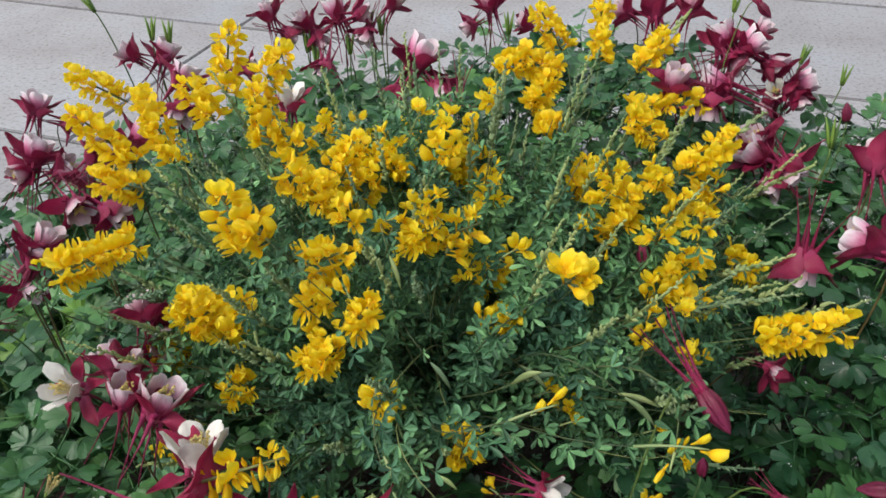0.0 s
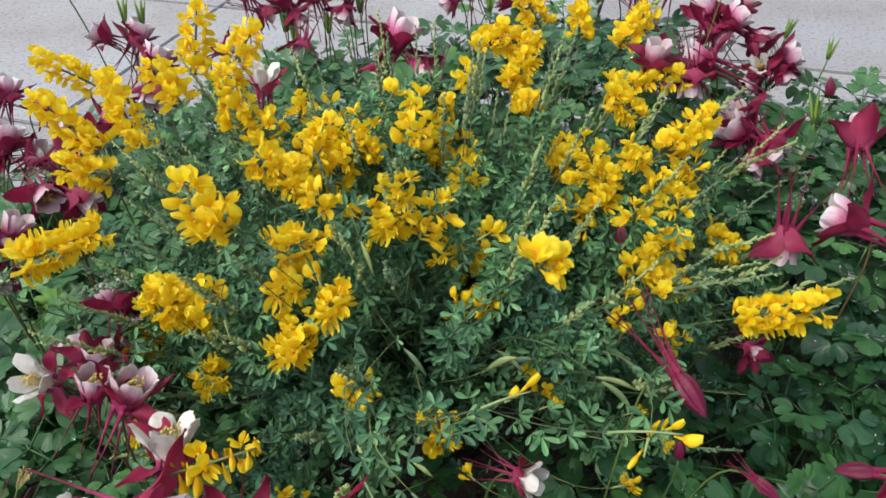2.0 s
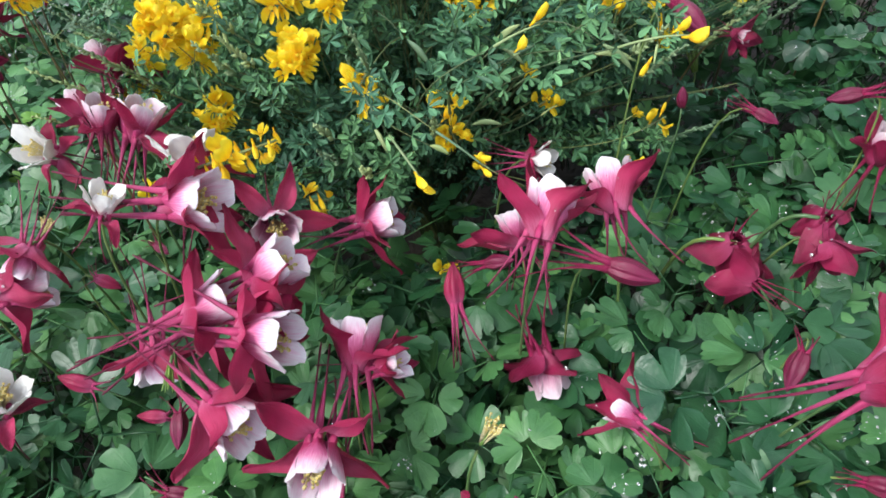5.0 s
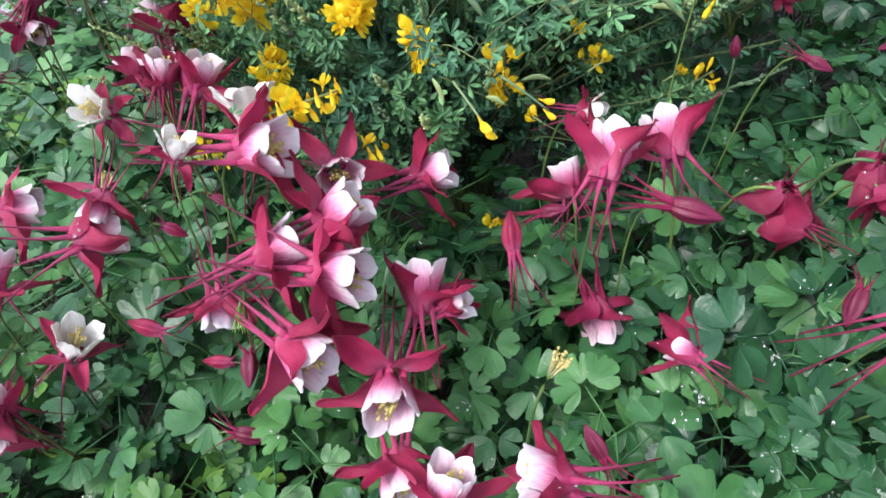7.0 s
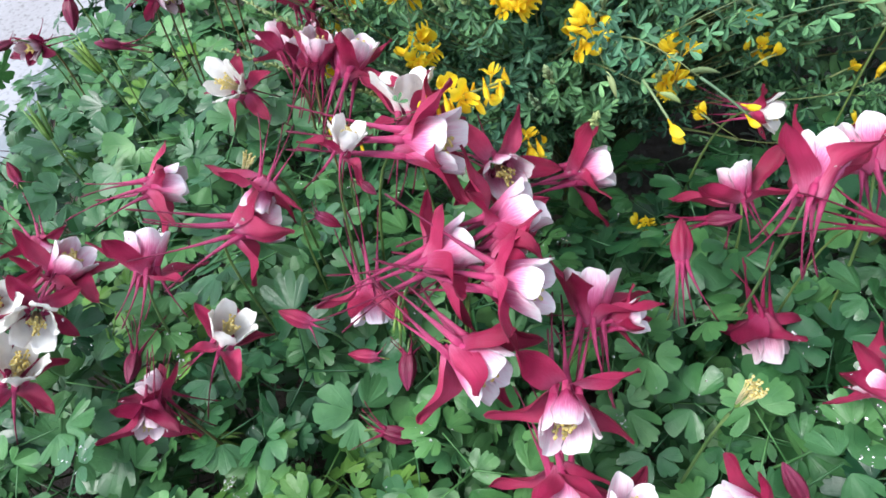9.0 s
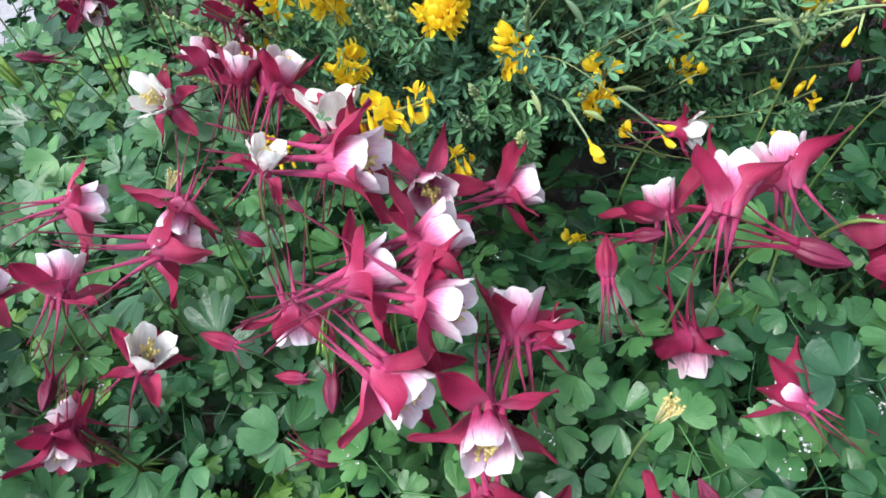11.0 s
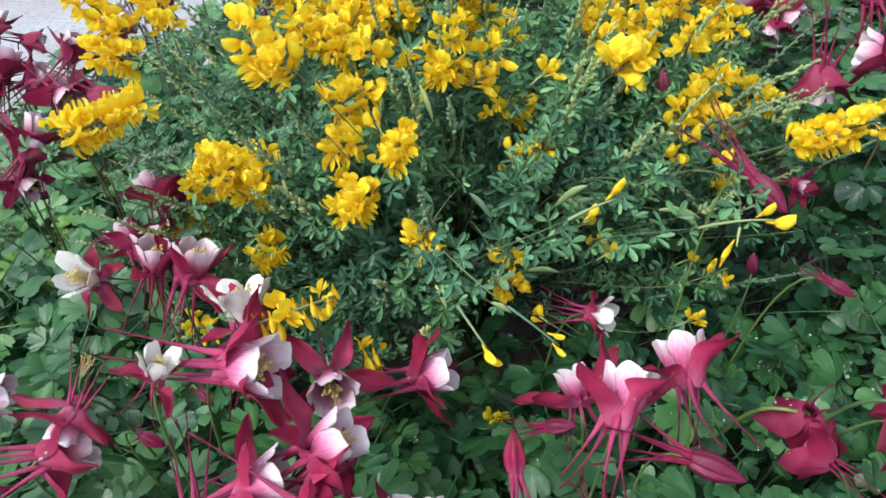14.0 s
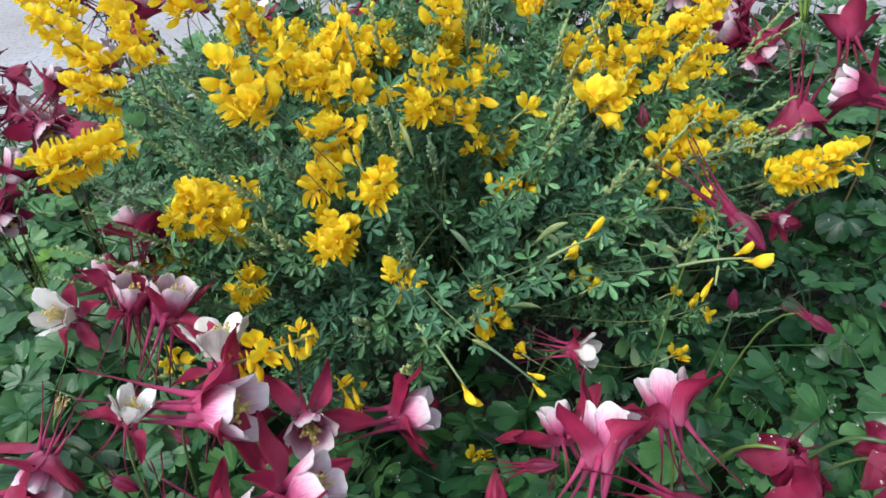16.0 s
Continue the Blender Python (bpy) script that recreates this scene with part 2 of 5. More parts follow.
def joined(pieces):
    verts, faces, uvs = [], [], []
    for v, f, u in pieces:
        o = len(verts)
        verts += v
        faces += [tuple(i + o for i in q) for q in f]
        uvs += u
    return verts, faces, uvs


def moved(piece, m):
    v, f, u = piece
    return [m @ Vector(p) for p in v], f, u


def bezier(a, b, c, d, n):
    out = []
    for i in range(n + 1):
        t = i / n
        s = 1 - t
        out.append(a * s ** 3 + b * 3 * s * s * t + c * 3 * s * t * t + d * t ** 3)
    return out


def facing(direction, spin=0.0):
    """A turn that lays z along direction."""
    d = Vector(direction).normalized()
    return d.to_track_quat("Z", "Y").to_matrix().to_4x4() @ Matrix.Rotation(spin, 4, "Z")


def bed_back(x):
    """How far back the planting reaches at x."""
    return 1.18 - 0.27 * max(0.0, x - 0.1) - 0.45 * max(0.0, -x - 0.05) ** 1.35


def canopy(x, y):
    """Height of the leaf canopy over the bed."""
    h = 0.285 + 0.06 * max(0.0, min(1.0, (x - 0.05) / 0.5)) + 0.05 * max(0.0, min(1.0, (y - 0.3) / 0.6)) * (1 if x > 0 else 0.3)
    h += 0.035 * noise.noise((x * 5.0, y * 5.0, 1.7))
    h -= 0.05 * max(0.0, min(1.0, (-x - 0.35) / 0.25)) - 0.07 * max(0.0, min(1.0, (y - 0.75) / 0.15)) * max(0.0, min(1.0, (0.42 - x) / 0.12)) * max(0.0, min(1.0, (x + 0.45) / 0.2)) + 0.05 * max(0.0, min(1.0, (y - 0.85) / 0.25)) * (1.0 if x > 0.42 else 0.0)
    return h


# ---- setting ----
def slab_mesh(w, d, h=0.06, bevel=0.003):
    bm = bmesh.new()
    bmesh.ops.create_cube(bm, size=1.0, matrix=Matrix.Diagonal((w, d, h, 1)))
    bmesh.ops.bevel(bm, geom=[e for e in bm.edges if all(v.co.z > 0 for v in e.verts)], offset=bevel, segments=2, affect="EDGES")
    me = bpy.data.meshes.new("slab")
    bm.to_mesh(me)
    bm.free()
    me.materials.append(CONCRETE)
    return me


ground_v, ground_f, ground_u = grid(40, 40, lambda u, v: ((u - 0.5) * 400, (v - 0.5) * 400, -0.07))
ground = tagged(new("ground", mesh_of("ground", ground_v, ground_f, JOINT, ground_u)), "dark grit ground under the concrete paving", "ground", kind="structure")

pavement = tagged(new("pavement"), "pale grey concrete slab pavement beside the flower bed", "pavement", kind="structure")
WIDE, DEEP = 1.2, 0.8
turn = Matrix.Rotation(radians(-14.3), 4, "Z")
slab_me = slab_mesh(WIDE - 0.011, DEEP - 0.011)
for i in range(-6, 7):
    for j in range(-11, 8):
        c = Vector((-0.75, 2.27, 0)) + turn @ Vector((WIDE * (i + (0.5 if j > -2 else 0.05)), DEEP * (j + 0.5), 0))
        if -0.05 < c.x < 0.8 and -0.8 < c.y < 0.8 or c.length > 7.6:
            continue
        put("slab", slab_me, pavement, Matrix.Translation((c.x, c.y, -0.031 + rnd.uniform(-0.0015, 0.0015))) @ turn @ Matrix.Rotation(radians(rnd.uniform(-0.2, 0.2)), 4, "Z"))

# far paving beyond the single slabs
v, f, u = [], [], []
R0, R1 = 7.0, 60.0
for k in range(48):
    q = 2 * math.pi * k / 48
    v += [(R0 * math.cos(q), R0 * math.sin(q), -0.02), (R1 * math.cos(q), R1 * math.sin(q), -0.02)]
    u += [(0, 0), (1, 1)]
for k in range(48):
    f.append((2 * k, 2 * k + 1, (2 * k + 3) % 96, (2 * k + 2) % 96))
put("far_paving", mesh_of("far_paving", v, f, CONCRETE, u), pavement)

# bed: kerb on two sides, soil inside
def kerb_piece(a, b, w=0.05, z0=-0.06, z1=0.055):
    a, b = Vector(a), Vector(b)
    bm = bmesh.new()
    bmesh.ops.create_cube(bm, size=1.0, matrix=Matrix.Diagonal(((b - a).length, w, z1 - z0, 1)))
    bmesh.ops.bevel(bm, geom=list(bm.edges), offset=0.008, segments=3, affect="EDGES")
    me = bpy.data.meshes.new("kerb")
    bm.to_mesh(me)
    bm.free()
    me.materials.append(KERB)
    d = b - a
    return me, Matrix.Translation(((a.x + b.x) / 2, (a.y + b.y) / 2, (z0 + z1) / 2)) @ Matrix.Rotation(math.atan2(d.y, d.x), 4, "Z")


kerb = tagged(new("kerb"), "weathered blue-grey kerb edging the flower bed", "kerb", kind="structure")
for a, b in (((-0.80, -1.4), (-0.80, 0.0)), ((-0.80, 0.006), (-0.80, 1.0)), ((-0.79, 1.02), (-0.5, 1.4)), ((-0.49, 1.42), (0.8, 1.44)), ((0.806, 1.44), (1.398, 1.45)), ((1.398, -1.4), (-0.77, -1.4))):
    me, m = kerb_piece(a, b)
    put("kerb_stone", me, kerb, m)

soil_v, soil_f, soil_u = grid(90, 80, lambda s, t: (-0.78 + 2.175 * s, -1.37 + 2.79 * t, 0.024 + 0.012 * noise.noise((s * 40, t * 36, 0.3)) + 0.008 * noise.noise((s * 130, t * 110, 4.3))))
keep = [q for q in soil_f if not (soil_v[q[0]][0] < -0.5 and soil_v[q[0]][1] > 1.0 + 1.31 * (soil_v[q[0]][0] + 0.78))]
soil = tagged(new("soil", mesh_of("soil", soil_v, keep, SOIL, soil_u)), "dark damp garden soil in the bed", "soil", kind="structure")


# unseen wall added east of the bed to cut the skylight there
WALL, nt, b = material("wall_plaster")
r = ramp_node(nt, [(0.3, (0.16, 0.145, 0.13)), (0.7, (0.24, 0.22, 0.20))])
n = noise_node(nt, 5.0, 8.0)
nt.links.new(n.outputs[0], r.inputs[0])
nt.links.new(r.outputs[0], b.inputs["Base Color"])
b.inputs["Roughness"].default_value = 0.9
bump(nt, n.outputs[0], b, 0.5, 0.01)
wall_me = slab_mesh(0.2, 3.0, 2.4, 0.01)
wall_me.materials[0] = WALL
wall = tagged(new("wall_east", wall_me), "plain grey-brown plastered wall, unseen, added to cut skylight beside the bed", "wall", kind="structure")
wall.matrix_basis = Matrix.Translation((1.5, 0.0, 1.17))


# ---- columbine leaves ----
def smooth_step(x):
    x = max(0.0, min(1.0, x))
    return x * x * (3 - 2 * x)


def leaflet(size, seed=0, n=54, rings=(0.34, 0.7, 1.0)):
    """A wedge-footed leaflet along +x from the origin, cut into three lobes with shallow scallops at their ends."""
    g = random.Random(seed)
    wide = g.uniform(1.15, 1.4)
    lobes = g.choice((3, 3, 3, 2))
    spots = (-0.46, 0.46) if lobes == 3 else (g.uniform(-0.08, 0.08), 9.0)
    cuts = [(q + g.uniform(-0.07, 0.07), g.uniform(0.26, 0.52), g.uniform(0.06, 0.10)) for q in spots]
    nicks = [(q + g.uniform(-0.06, 0.06), g.uniform(0.02, 0.13)) for q in (-0.98, -0.74, 0.0, 0.2, 0.76, 0.99)]
    lean = g.uniform(-0.12, 0.12)
    rim = []
    for k in range(n + 1):
        a = wide * (2 * k / n - 1)
        r = 1.0 - 0.10 * (a / wide) ** 2 + lean * a * 0.4
        for q, deep, w in cuts:
            r *= 1 - deep * math.exp(-abs((a - q) / w) ** 1.5)
        for q, deep in nicks:
            r *= 1 - deep * math.exp(-((a - q) / 0.06) ** 2)
        r *= 0.22 + 0.78 * math.sqrt(smooth_step((wide - abs(a)) / 0.5))
        rim.append((size * r * math.cos(a), size * r * 0.90 * math.sin(a)))
    verts, uvs, faces = [(0, 0, 0)], [(0.0, 0.0)], []
    fold, droop, wave = g.uniform(-0.08, 0.22), g.uniform(-0.08, 0.42), g.uniform(0, 6)
    for sc in rings:
        for k, (x, y) in enumerate(rim):
            x2, y2 = x * sc, y * sc
            z = fold * abs(y2) - droop * x2 * x2 / size * 0.8 + 0.055 * size * math.sin(13.0 * k / n + wave) * sc * sc
            verts.append((x2, y2, z))
            uvs.append((x2 / size, y2 / size))
    m = n + 1
    for k in range(n):
        faces.append((0, 1 + k, 2 + k))
        for q in range(len(rings) - 1):
            o = 1 + q * m + k
            faces.append((o, o + m, o + m + 1, o + 1))
    return verts, faces, uvs


def leaf_mesh(seed, mat, size=0.026, n=54, rings=(0.34, 0.7, 1.0)):
    """A compound leaf: three stalks with three leaflets each, and the long stalk below."""
    g = random.Random(seed)
    bits = []
    for k, a in enumerate((0.0, 1.9, -1.9)):
        a += g.uniform(-0.3, 0.3)
        reach = size * (1.6 if k == 0 else 1.35) * g.uniform(0.85, 1.2)
        d = Vector((math.cos(a), math.sin(a), g.uniform(-0.2, 0.3)))
        hub = d * reach
        tip = Matrix.Translation(hub) @ Matrix.Rotation(a, 4, "Z") @ Matrix.Rotation(g.uniform(-0.4, 0.4), 4, "X") @ Matrix.Rotation(g.uniform(-0.25, 0.4), 4, "Y")
        bits.append(tube([(0, 0, -0.001), hub], [0.0008, 0.0006], 4))
        for j, q in enumerate((0.0, 1.5, -1.5)):
            q += g.uniform(-0.25, 0.25)
            s = size * g.uniform(0.78, 1.12) * (1.12 if j == 0 else 0.86)
            bits.append(moved(leaflet(s, seed * 31 + k * 5 + j, n, rings), tip @ Matrix.Rotation(q, 4, "Z") @ Matrix.Translation((size * g.uniform(0.12, 0.3), 0, 0.0006 * j)) @ Matrix.Rotation(g.uniform(-0.28, 0.28), 4, "X") @ Matrix.Rotation(g.uniform(-0.2, 0.25), 4, "Y")))
    end = Vector((-0.05, g.uniform(-0.03, 0.03), -0.22))
    bits.append(tube(bezier(Vector((0, 0, 0)), Vector((-0.015, 0, -0.04)), Vector((-0.04, 0, -0.12)), end, 5), [0.0009] * 6, 4))
    q = joined(bits)
    return mesh_of("leaf", q[0], q[1], mat, q[2])


LEAVES = [leaf_mesh(11 + k, LEAF, 0.0206 + 0.0013 * (k % 7)) for k in range(18)]
LEAVES_DIM = [leaf_mesh(71 + k, LEAF_DIM, 0.0206 + 0.0013 * (k % 7)) for k in range(9)]
LEAVES_YOUNG = [leaf_mesh(41 + k, LEAF_YOUNG, 0.017 + 0.0012 * k) for k in range(5)]
LEAVES_LOW = [leaf_mesh(61 + k, LEAF_DIM, 0.020 + 0.0018 * k, 22, (0.6, 1.0)) for k in range(5)]

plants = []
for px, py in ((-0.45, 0.05), (-0.5, 0.42), (-0.36, 0.78), (-0.16, 0.12), (-0.22, 0.34), (0.02, 0.98), (0.06, 0.08), (0.12, 0.30), (0.30, 0.10), (0.34, 0.38), (0.44, 0.66), (0.40, 0.98), (0.64, 0.24), (0.70, 0.52), (0.76, 0.84), (1.0, 0.35)):
    p = tagged(new("columbine_plant"), "columbine plant with rounded three-lobed wet green leaves", "plant", "columbine plants in the bed")
    p.matrix_basis = Matrix.Translation((px, py, 0.03))
    plants.append((Vector((px, py)), p))


def in_shrub(x, y, grow=1.0):
    return ((x - 0.06) / (0.33 * grow)) ** 2 + ((y - 0.59) / (0.24 * grow)) ** 2 < 1.0


HEADS = []


# ---- columbine flowers ----
def sepal_mesh(seed, mat, length=0.040, width=0.0078):
    """A lance-shaped sepal along +x, narrow at its foot and drawn to a point, creased and a little twisted."""
    g = random.Random(seed)
    arch, twist, cup = g.uniform(-0.45, 0.6), g.uniform(-0.8, 0.8), g.uniform(0.25, 0.95)
    wide = width * g.uniform(0.85, 1.15)
    wave, ripple = g.uniform(0, 6), g.uniform(0.7, 1.9)
    curl = g.uniform(-0.25, 0.5)

    def f(u, v):
        w = wide * (math.sin(math.pi * (0.07 + 0.93 * v) ** 0.88)) ** 0.72 + 0.0010 * (1 - v)
        t = (u - 0.5) * 2
        y = t * w
        x = 0.002 + length * v
        z = cup * (y * y) / wide - arch * length * v * v * 0.8 - curl * length * max(0.0, v - 0.7) ** 2 * 2.0
        z += ripple * (0.0012 * math.sin(7 * v + wave) + 0.0010 * t * math.sin(10 * v + wave)) - 0.0011 * math.exp(-(t / 0.22) ** 2) + 0.0004 * math.cos(9.4 * t)
        a = twist * v
        return Vector((x, y * math.cos(a) - z * math.sin(a), z * math.cos(a) + y * math.sin(a)))

    q = grid(10, 14, f)
    return mesh_of("sepal", q[0], q[1], mat, q[2])


def blade_mesh(seed, mat, length=0.0275, width=0.0100, flare=0.5):
    """One spoon-shaped petal blade: a narrow funnel at its foot, widening along +z to a broad rounded rim, bulging to +x."""
    g = random.Random(seed)
    k, fl, wave = g.uniform(0.85, 1.15), flare * g.uniform(0.3, 1.6), g.uniform(0, 6)
    wide = width * g.uniform(0.88, 1.1)
    foot = -0.007

    def f(u, v):
        t = math.sin(math.pi * (u - 0.5))
        rim = length * (0.74 + 0.26 * math.sqrt(max(0.0, 1 - abs(t) ** 3)) + 0.02 * math.sin(4 * t + wave))
        z = foot + (rim - foot) * v
        h = max(0.0, (z - foot) / (length - foot))
        w = wide * (0.16 + 0.84 * smooth_step((h - 0.10) / 0.60)) * (1.0 - 0.12 * max(0.0, v - 0.8) / 0.2)
        wrap = 0.0032 + 0.0020 * h - 0.0022 * fl * h
        x = 0.0072 + 0.0056 * math.sin(min(1.0, h * 1.25) * 1.6) * k + fl * 0.015 * max(0.0, v - 0.3) ** 2 - wrap * t * t
        x += (0.0011 * math.sin(4 * t + wave) + 0.0006 * math.cos(9 * t - wave)) * h * h
        return Vector((x, t * w, z))

    q = grid(10, 10, f)
    inside = moved(grid(10, 10, f), Matrix.Translation((-0.0006, 0, 0.0002)))
    paler = [(a, 0.40 + 0.6 * c) for a, c in inside[2]]
    q = joined([q, (inside[0], inside[1], paler)])
    return mesh_of("petal", q[0], q[1], mat, q[2])


def spur_mesh(seed, mat, length=0.060):
    """A long hollow spur that runs on from the petal's funnel backwards along -z, tapering to a small knob."""
    g = random.Random(seed)
    bend, side = g.uniform(0.000, 0.024), g.uniform(-0.016, 0.016)
    pts, rad = [], []
    for k in range(12):
        t = k / 11
        pts.append((0.0070 + bend * t ** 1.4 * (1.25 - 0.25 * t), side * t * t, 0.001 - length * t))
        rad.append(0.0023 * (1 - t) ** 2.7 + 0.00044)
    rad[-1], rad[-2] = 0.0005, 0.0008
    q = tube(pts, rad, 8)
    return mesh_of("spur", q[0], q[1], mat, q[2])


def stamen_mesh(seed):
    g = random.Random(seed)
    bits = []
    for k in range(38):
        a, r = g.uniform(0, 6.28), g.uniform(0.0005, 0.0056)
        h = g.uniform(0.012, 0.0235)
        p0 = Vector((r * 0.4 * math.cos(a), r * 0.4 * math.sin(a), 0))
        p1 = Vector((r * 1.3 * math.cos(a), r * 1.3 * math.sin(a), h))
        bits.append(tube([p0, (p0 + p1) / 2 + Vector((0, 0, 0.001)), p1], [0.0004] * 3, 4))
        bits.append(tube([p1 - Vector((0, 0, 0.0008)), p1, p1 + Vector((0, 0, 0.0011))], [0.0007, 0.0013, 0.0006], 5))
    q = joined(bits)
    return mesh_of("stamen_tuft", q[0], q[1], STAMEN, q[2])


def bud_mesh(seed, mat, length=0.030, width=0.0063):
    """A closed bud: overlapping sepals drawn to a point, with ridges."""
    pts, rad = [], []
    for k in range(11):
        t = k / 10
        pts.append((0, 0, length * t))
        rad.append(width * (math.sin(math.pi * (0.12 + 0.88 * t) ** 0.9) ** 0.9) * 0.95 + 0.0005)
    v, f, u = tube(pts, rad, 24)
    out = []
    for p in v:
        a = math.atan2(p.y, p.x)
        k = 1 + 0.20 * math.cos(5 * a + 30 * p.z) + 0.05 * math.cos(11 * a - 60 * p.z)
        out.append(Vector((p.x * k, p.y * k, p.z)))
    return mesh_of("bud", out, f, mat, u)


KIT = {}
for key, sep, blade, spur in (("bright", SEPAL, BLADE, SPUR), ("white", SEPAL, BLADE_WHITE, SPUR), ("dark", SEPAL_DARK, BLADE_DARK, SPUR_DARK), ("rose", SEPAL_DARK, BLADE, SPUR_DARK), ("deep", SEPAL_DARK, BLADE_DEEP, SPUR_DARK)):
    KIT[key] = dict(sepal=[sepal_mesh(3 + k, sep, 0.040, 0.0118 if key == "deep" else 0.0108 if key in ("dark", "rose") else 0.0078) for k in range(10)], blade=[blade_mesh(5 + k, blade, flare=0.95 if key == "white" else 0.34) for k in range(8)], spur=[spur_mesh(2 + k, spur) for k in range(8)])
STAMENS = [stamen_mesh(1), stamen_mesh(2)]
BUDS = {"bright": [bud_mesh(1, SEPAL)], "dark": [bud_mesh(2, BUD)], "plum": [bud_mesh(3, BUD)]}
WORDS = {"bright": "crimson and pink columbine flower with white-rimmed petals and long spurs",
         "white": "columbine flower with white cup, crimson sepals and yellow stamens",
         "deep": "deep crimson columbine flower nodding on an arched green stem",
         "rose": "dark crimson columbine flower with pink petals fading to white rims",
         "dark": "dark crimson columbine flower with pale pink-edged petals and spurs"}


def flower_base(head, axis, lean):
    """Where the stem stands in the soil."""
    p, a = Vector(head), Vector(axis).normalized()
    HEADS.append((p.x, p.y, p.z))
    back = Vector((-a.x, -a.y, 0)) * 0.05 * lean
    return Vector((p.x + back.x + rnd.uniform(-0.03, 0.03), p.y + back.y + rnd.uniform(-0.01, 0.05), 0.03))


def stem_to(head, axis, base, root, mat, r=0.0010, label="thin reddish-green stem", hook=None):
    h, a = Vector(head), Vector(axis).normalized()
    c = h + Vector(hook) if hook else h - a * 0.035
    c.z = max(c.z, 0.12)
    bend = Vector((base.x * 0.6 + h.x * 0.4, base.y * 0.6 + h.y * 0.4, h.z * (1.0 if hook else 0.72)))
    pts = [p - base for p in bezier(base, bend, c, h, 12)]
    r *= 1.5 if hook else 1.0
    q = tube(pts, [r * (1.25 - 0.4 * k / 12) for k in range(13)], 6)
    return put("stem", mesh_of("stem", q[0], q[1], mat, q[2]), root, None, label)


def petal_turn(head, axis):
    """The spin that turns one petal towards the middle of the camera's path."""
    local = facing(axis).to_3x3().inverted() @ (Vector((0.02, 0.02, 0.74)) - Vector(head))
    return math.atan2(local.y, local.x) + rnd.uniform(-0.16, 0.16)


def columbine(head, axis, size=1.0, kind="bright", spread=36.0, cup=1.0, spurs=1.0, hook=None):
    """A columbine flower on its stem. head: where petals and sepals meet; axis: the way that it opens; spread: degrees of
    the sepals above a flat star; hook: where an arched stem comes from, seen from the head."""
    base = flower_base(head, axis, 1.0)
    if hook:
        base = Vector((head[0] + 1.4 * hook[0], head[1] + 0.06, 0.03))
    root = tagged(new("columbine_flower"), WORDS[kind], "flower", "columbine flowers")
    root.matrix_basis = Matrix.Translation(base)
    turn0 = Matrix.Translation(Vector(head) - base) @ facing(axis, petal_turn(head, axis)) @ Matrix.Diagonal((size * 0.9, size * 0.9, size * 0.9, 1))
    kit = KIT[kind]
    cup *= 0.9 if kind == "dark" else 1.0
    short = 0.84 if kind in ("dark", "rose") else 1.0
    short *= 0.86 if kind == "white" else 1.0
    spread += 8.0 if kind == "dark" else 0.0
    for k in range(5):
        a = 2 * math.pi * k / 5
        rot = Matrix.Rotation(a + rnd.uniform(-0.1, 0.1), 4, "Z")
        half = Matrix.Rotation(a + math.pi / 5 + rnd.uniform(-0.14, 0.14), 4, "Z")
        s = short * rnd.uniform(0.92, 1.2)
        put("sepal", rnd.choice(kit["sepal"]), root, turn0 @ half @ Matrix.Translation((0.0035, 0, -0.006)) @ Matrix.Rotation(radians(-spread - rnd.uniform(-24, 22)), 4, "Y") @ Matrix.Diagonal((s, s, s, 1)))
        p = put("petal", rnd.choice(kit["blade"]), root, turn0 @ rot @ Matrix.Rotation(radians(rnd.uniform(-4, 6)), 4, "Y") @ Matrix.Diagonal((cup, cup, cup * rnd.uniform(0.93, 1.07), 1)), "cup-shaped petal paler towards its rim")
        put("spur", rnd.choice(kit["spur"]), p, Matrix.Rotation(radians(rnd.uniform(-5, 5)), 4, "Y") @ Matrix.Diagonal((1, 1, spurs * rnd.uniform(0.85, 1.1), 1)), "slender crimson spur")
    put("stamen_tuft", rnd.choice(STAMENS), root, turn0 @ Matrix.Diagonal((cup, cup, cup, 1)), "tuft of yellow stamens")
    stem_to(head, axis, base, root, STEM_RED if kind in ("dark", "rose") else STEM_GREEN, hook=hook)
    return root


def columbine_bud(head, axis, size=1.0, kind="plum", spurs=1.0):
    base = flower_base(head, axis, 0.6)
    root = tagged(new("columbine_bud"), "closed plum-coloured columbine bud on a thin stem", "flower bud", "columbine buds")
    root.matrix_basis = Matrix.Translation(base)
    turn0 = Matrix.Translation(Vector(head) - base) @ facing(axis, rnd.uniform(0, 1.2)) @ Matrix.Diagonal((size * 0.86, size * 0.86, size * 0.86, 1))
    b0 = put("bud", BUDS[kind][0], root, turn0)
    if spurs > 0:
        for k in range(5):
            put("spur", rnd.choice(KIT["dark" if kind != "bright" else "bright"]["spur"]), b0, Matrix.Rotation(2 * math.pi * k / 5, 4, "Z") @ Matrix.Translation((-0.003, 0, 0.002)) @ Matrix.Diagonal((0.8, 0.8, 0.8 * spurs, 1)))
    stem_to(head, axis, base, root, STEM_GREEN, 0.0008, "thin green stem")
    return root


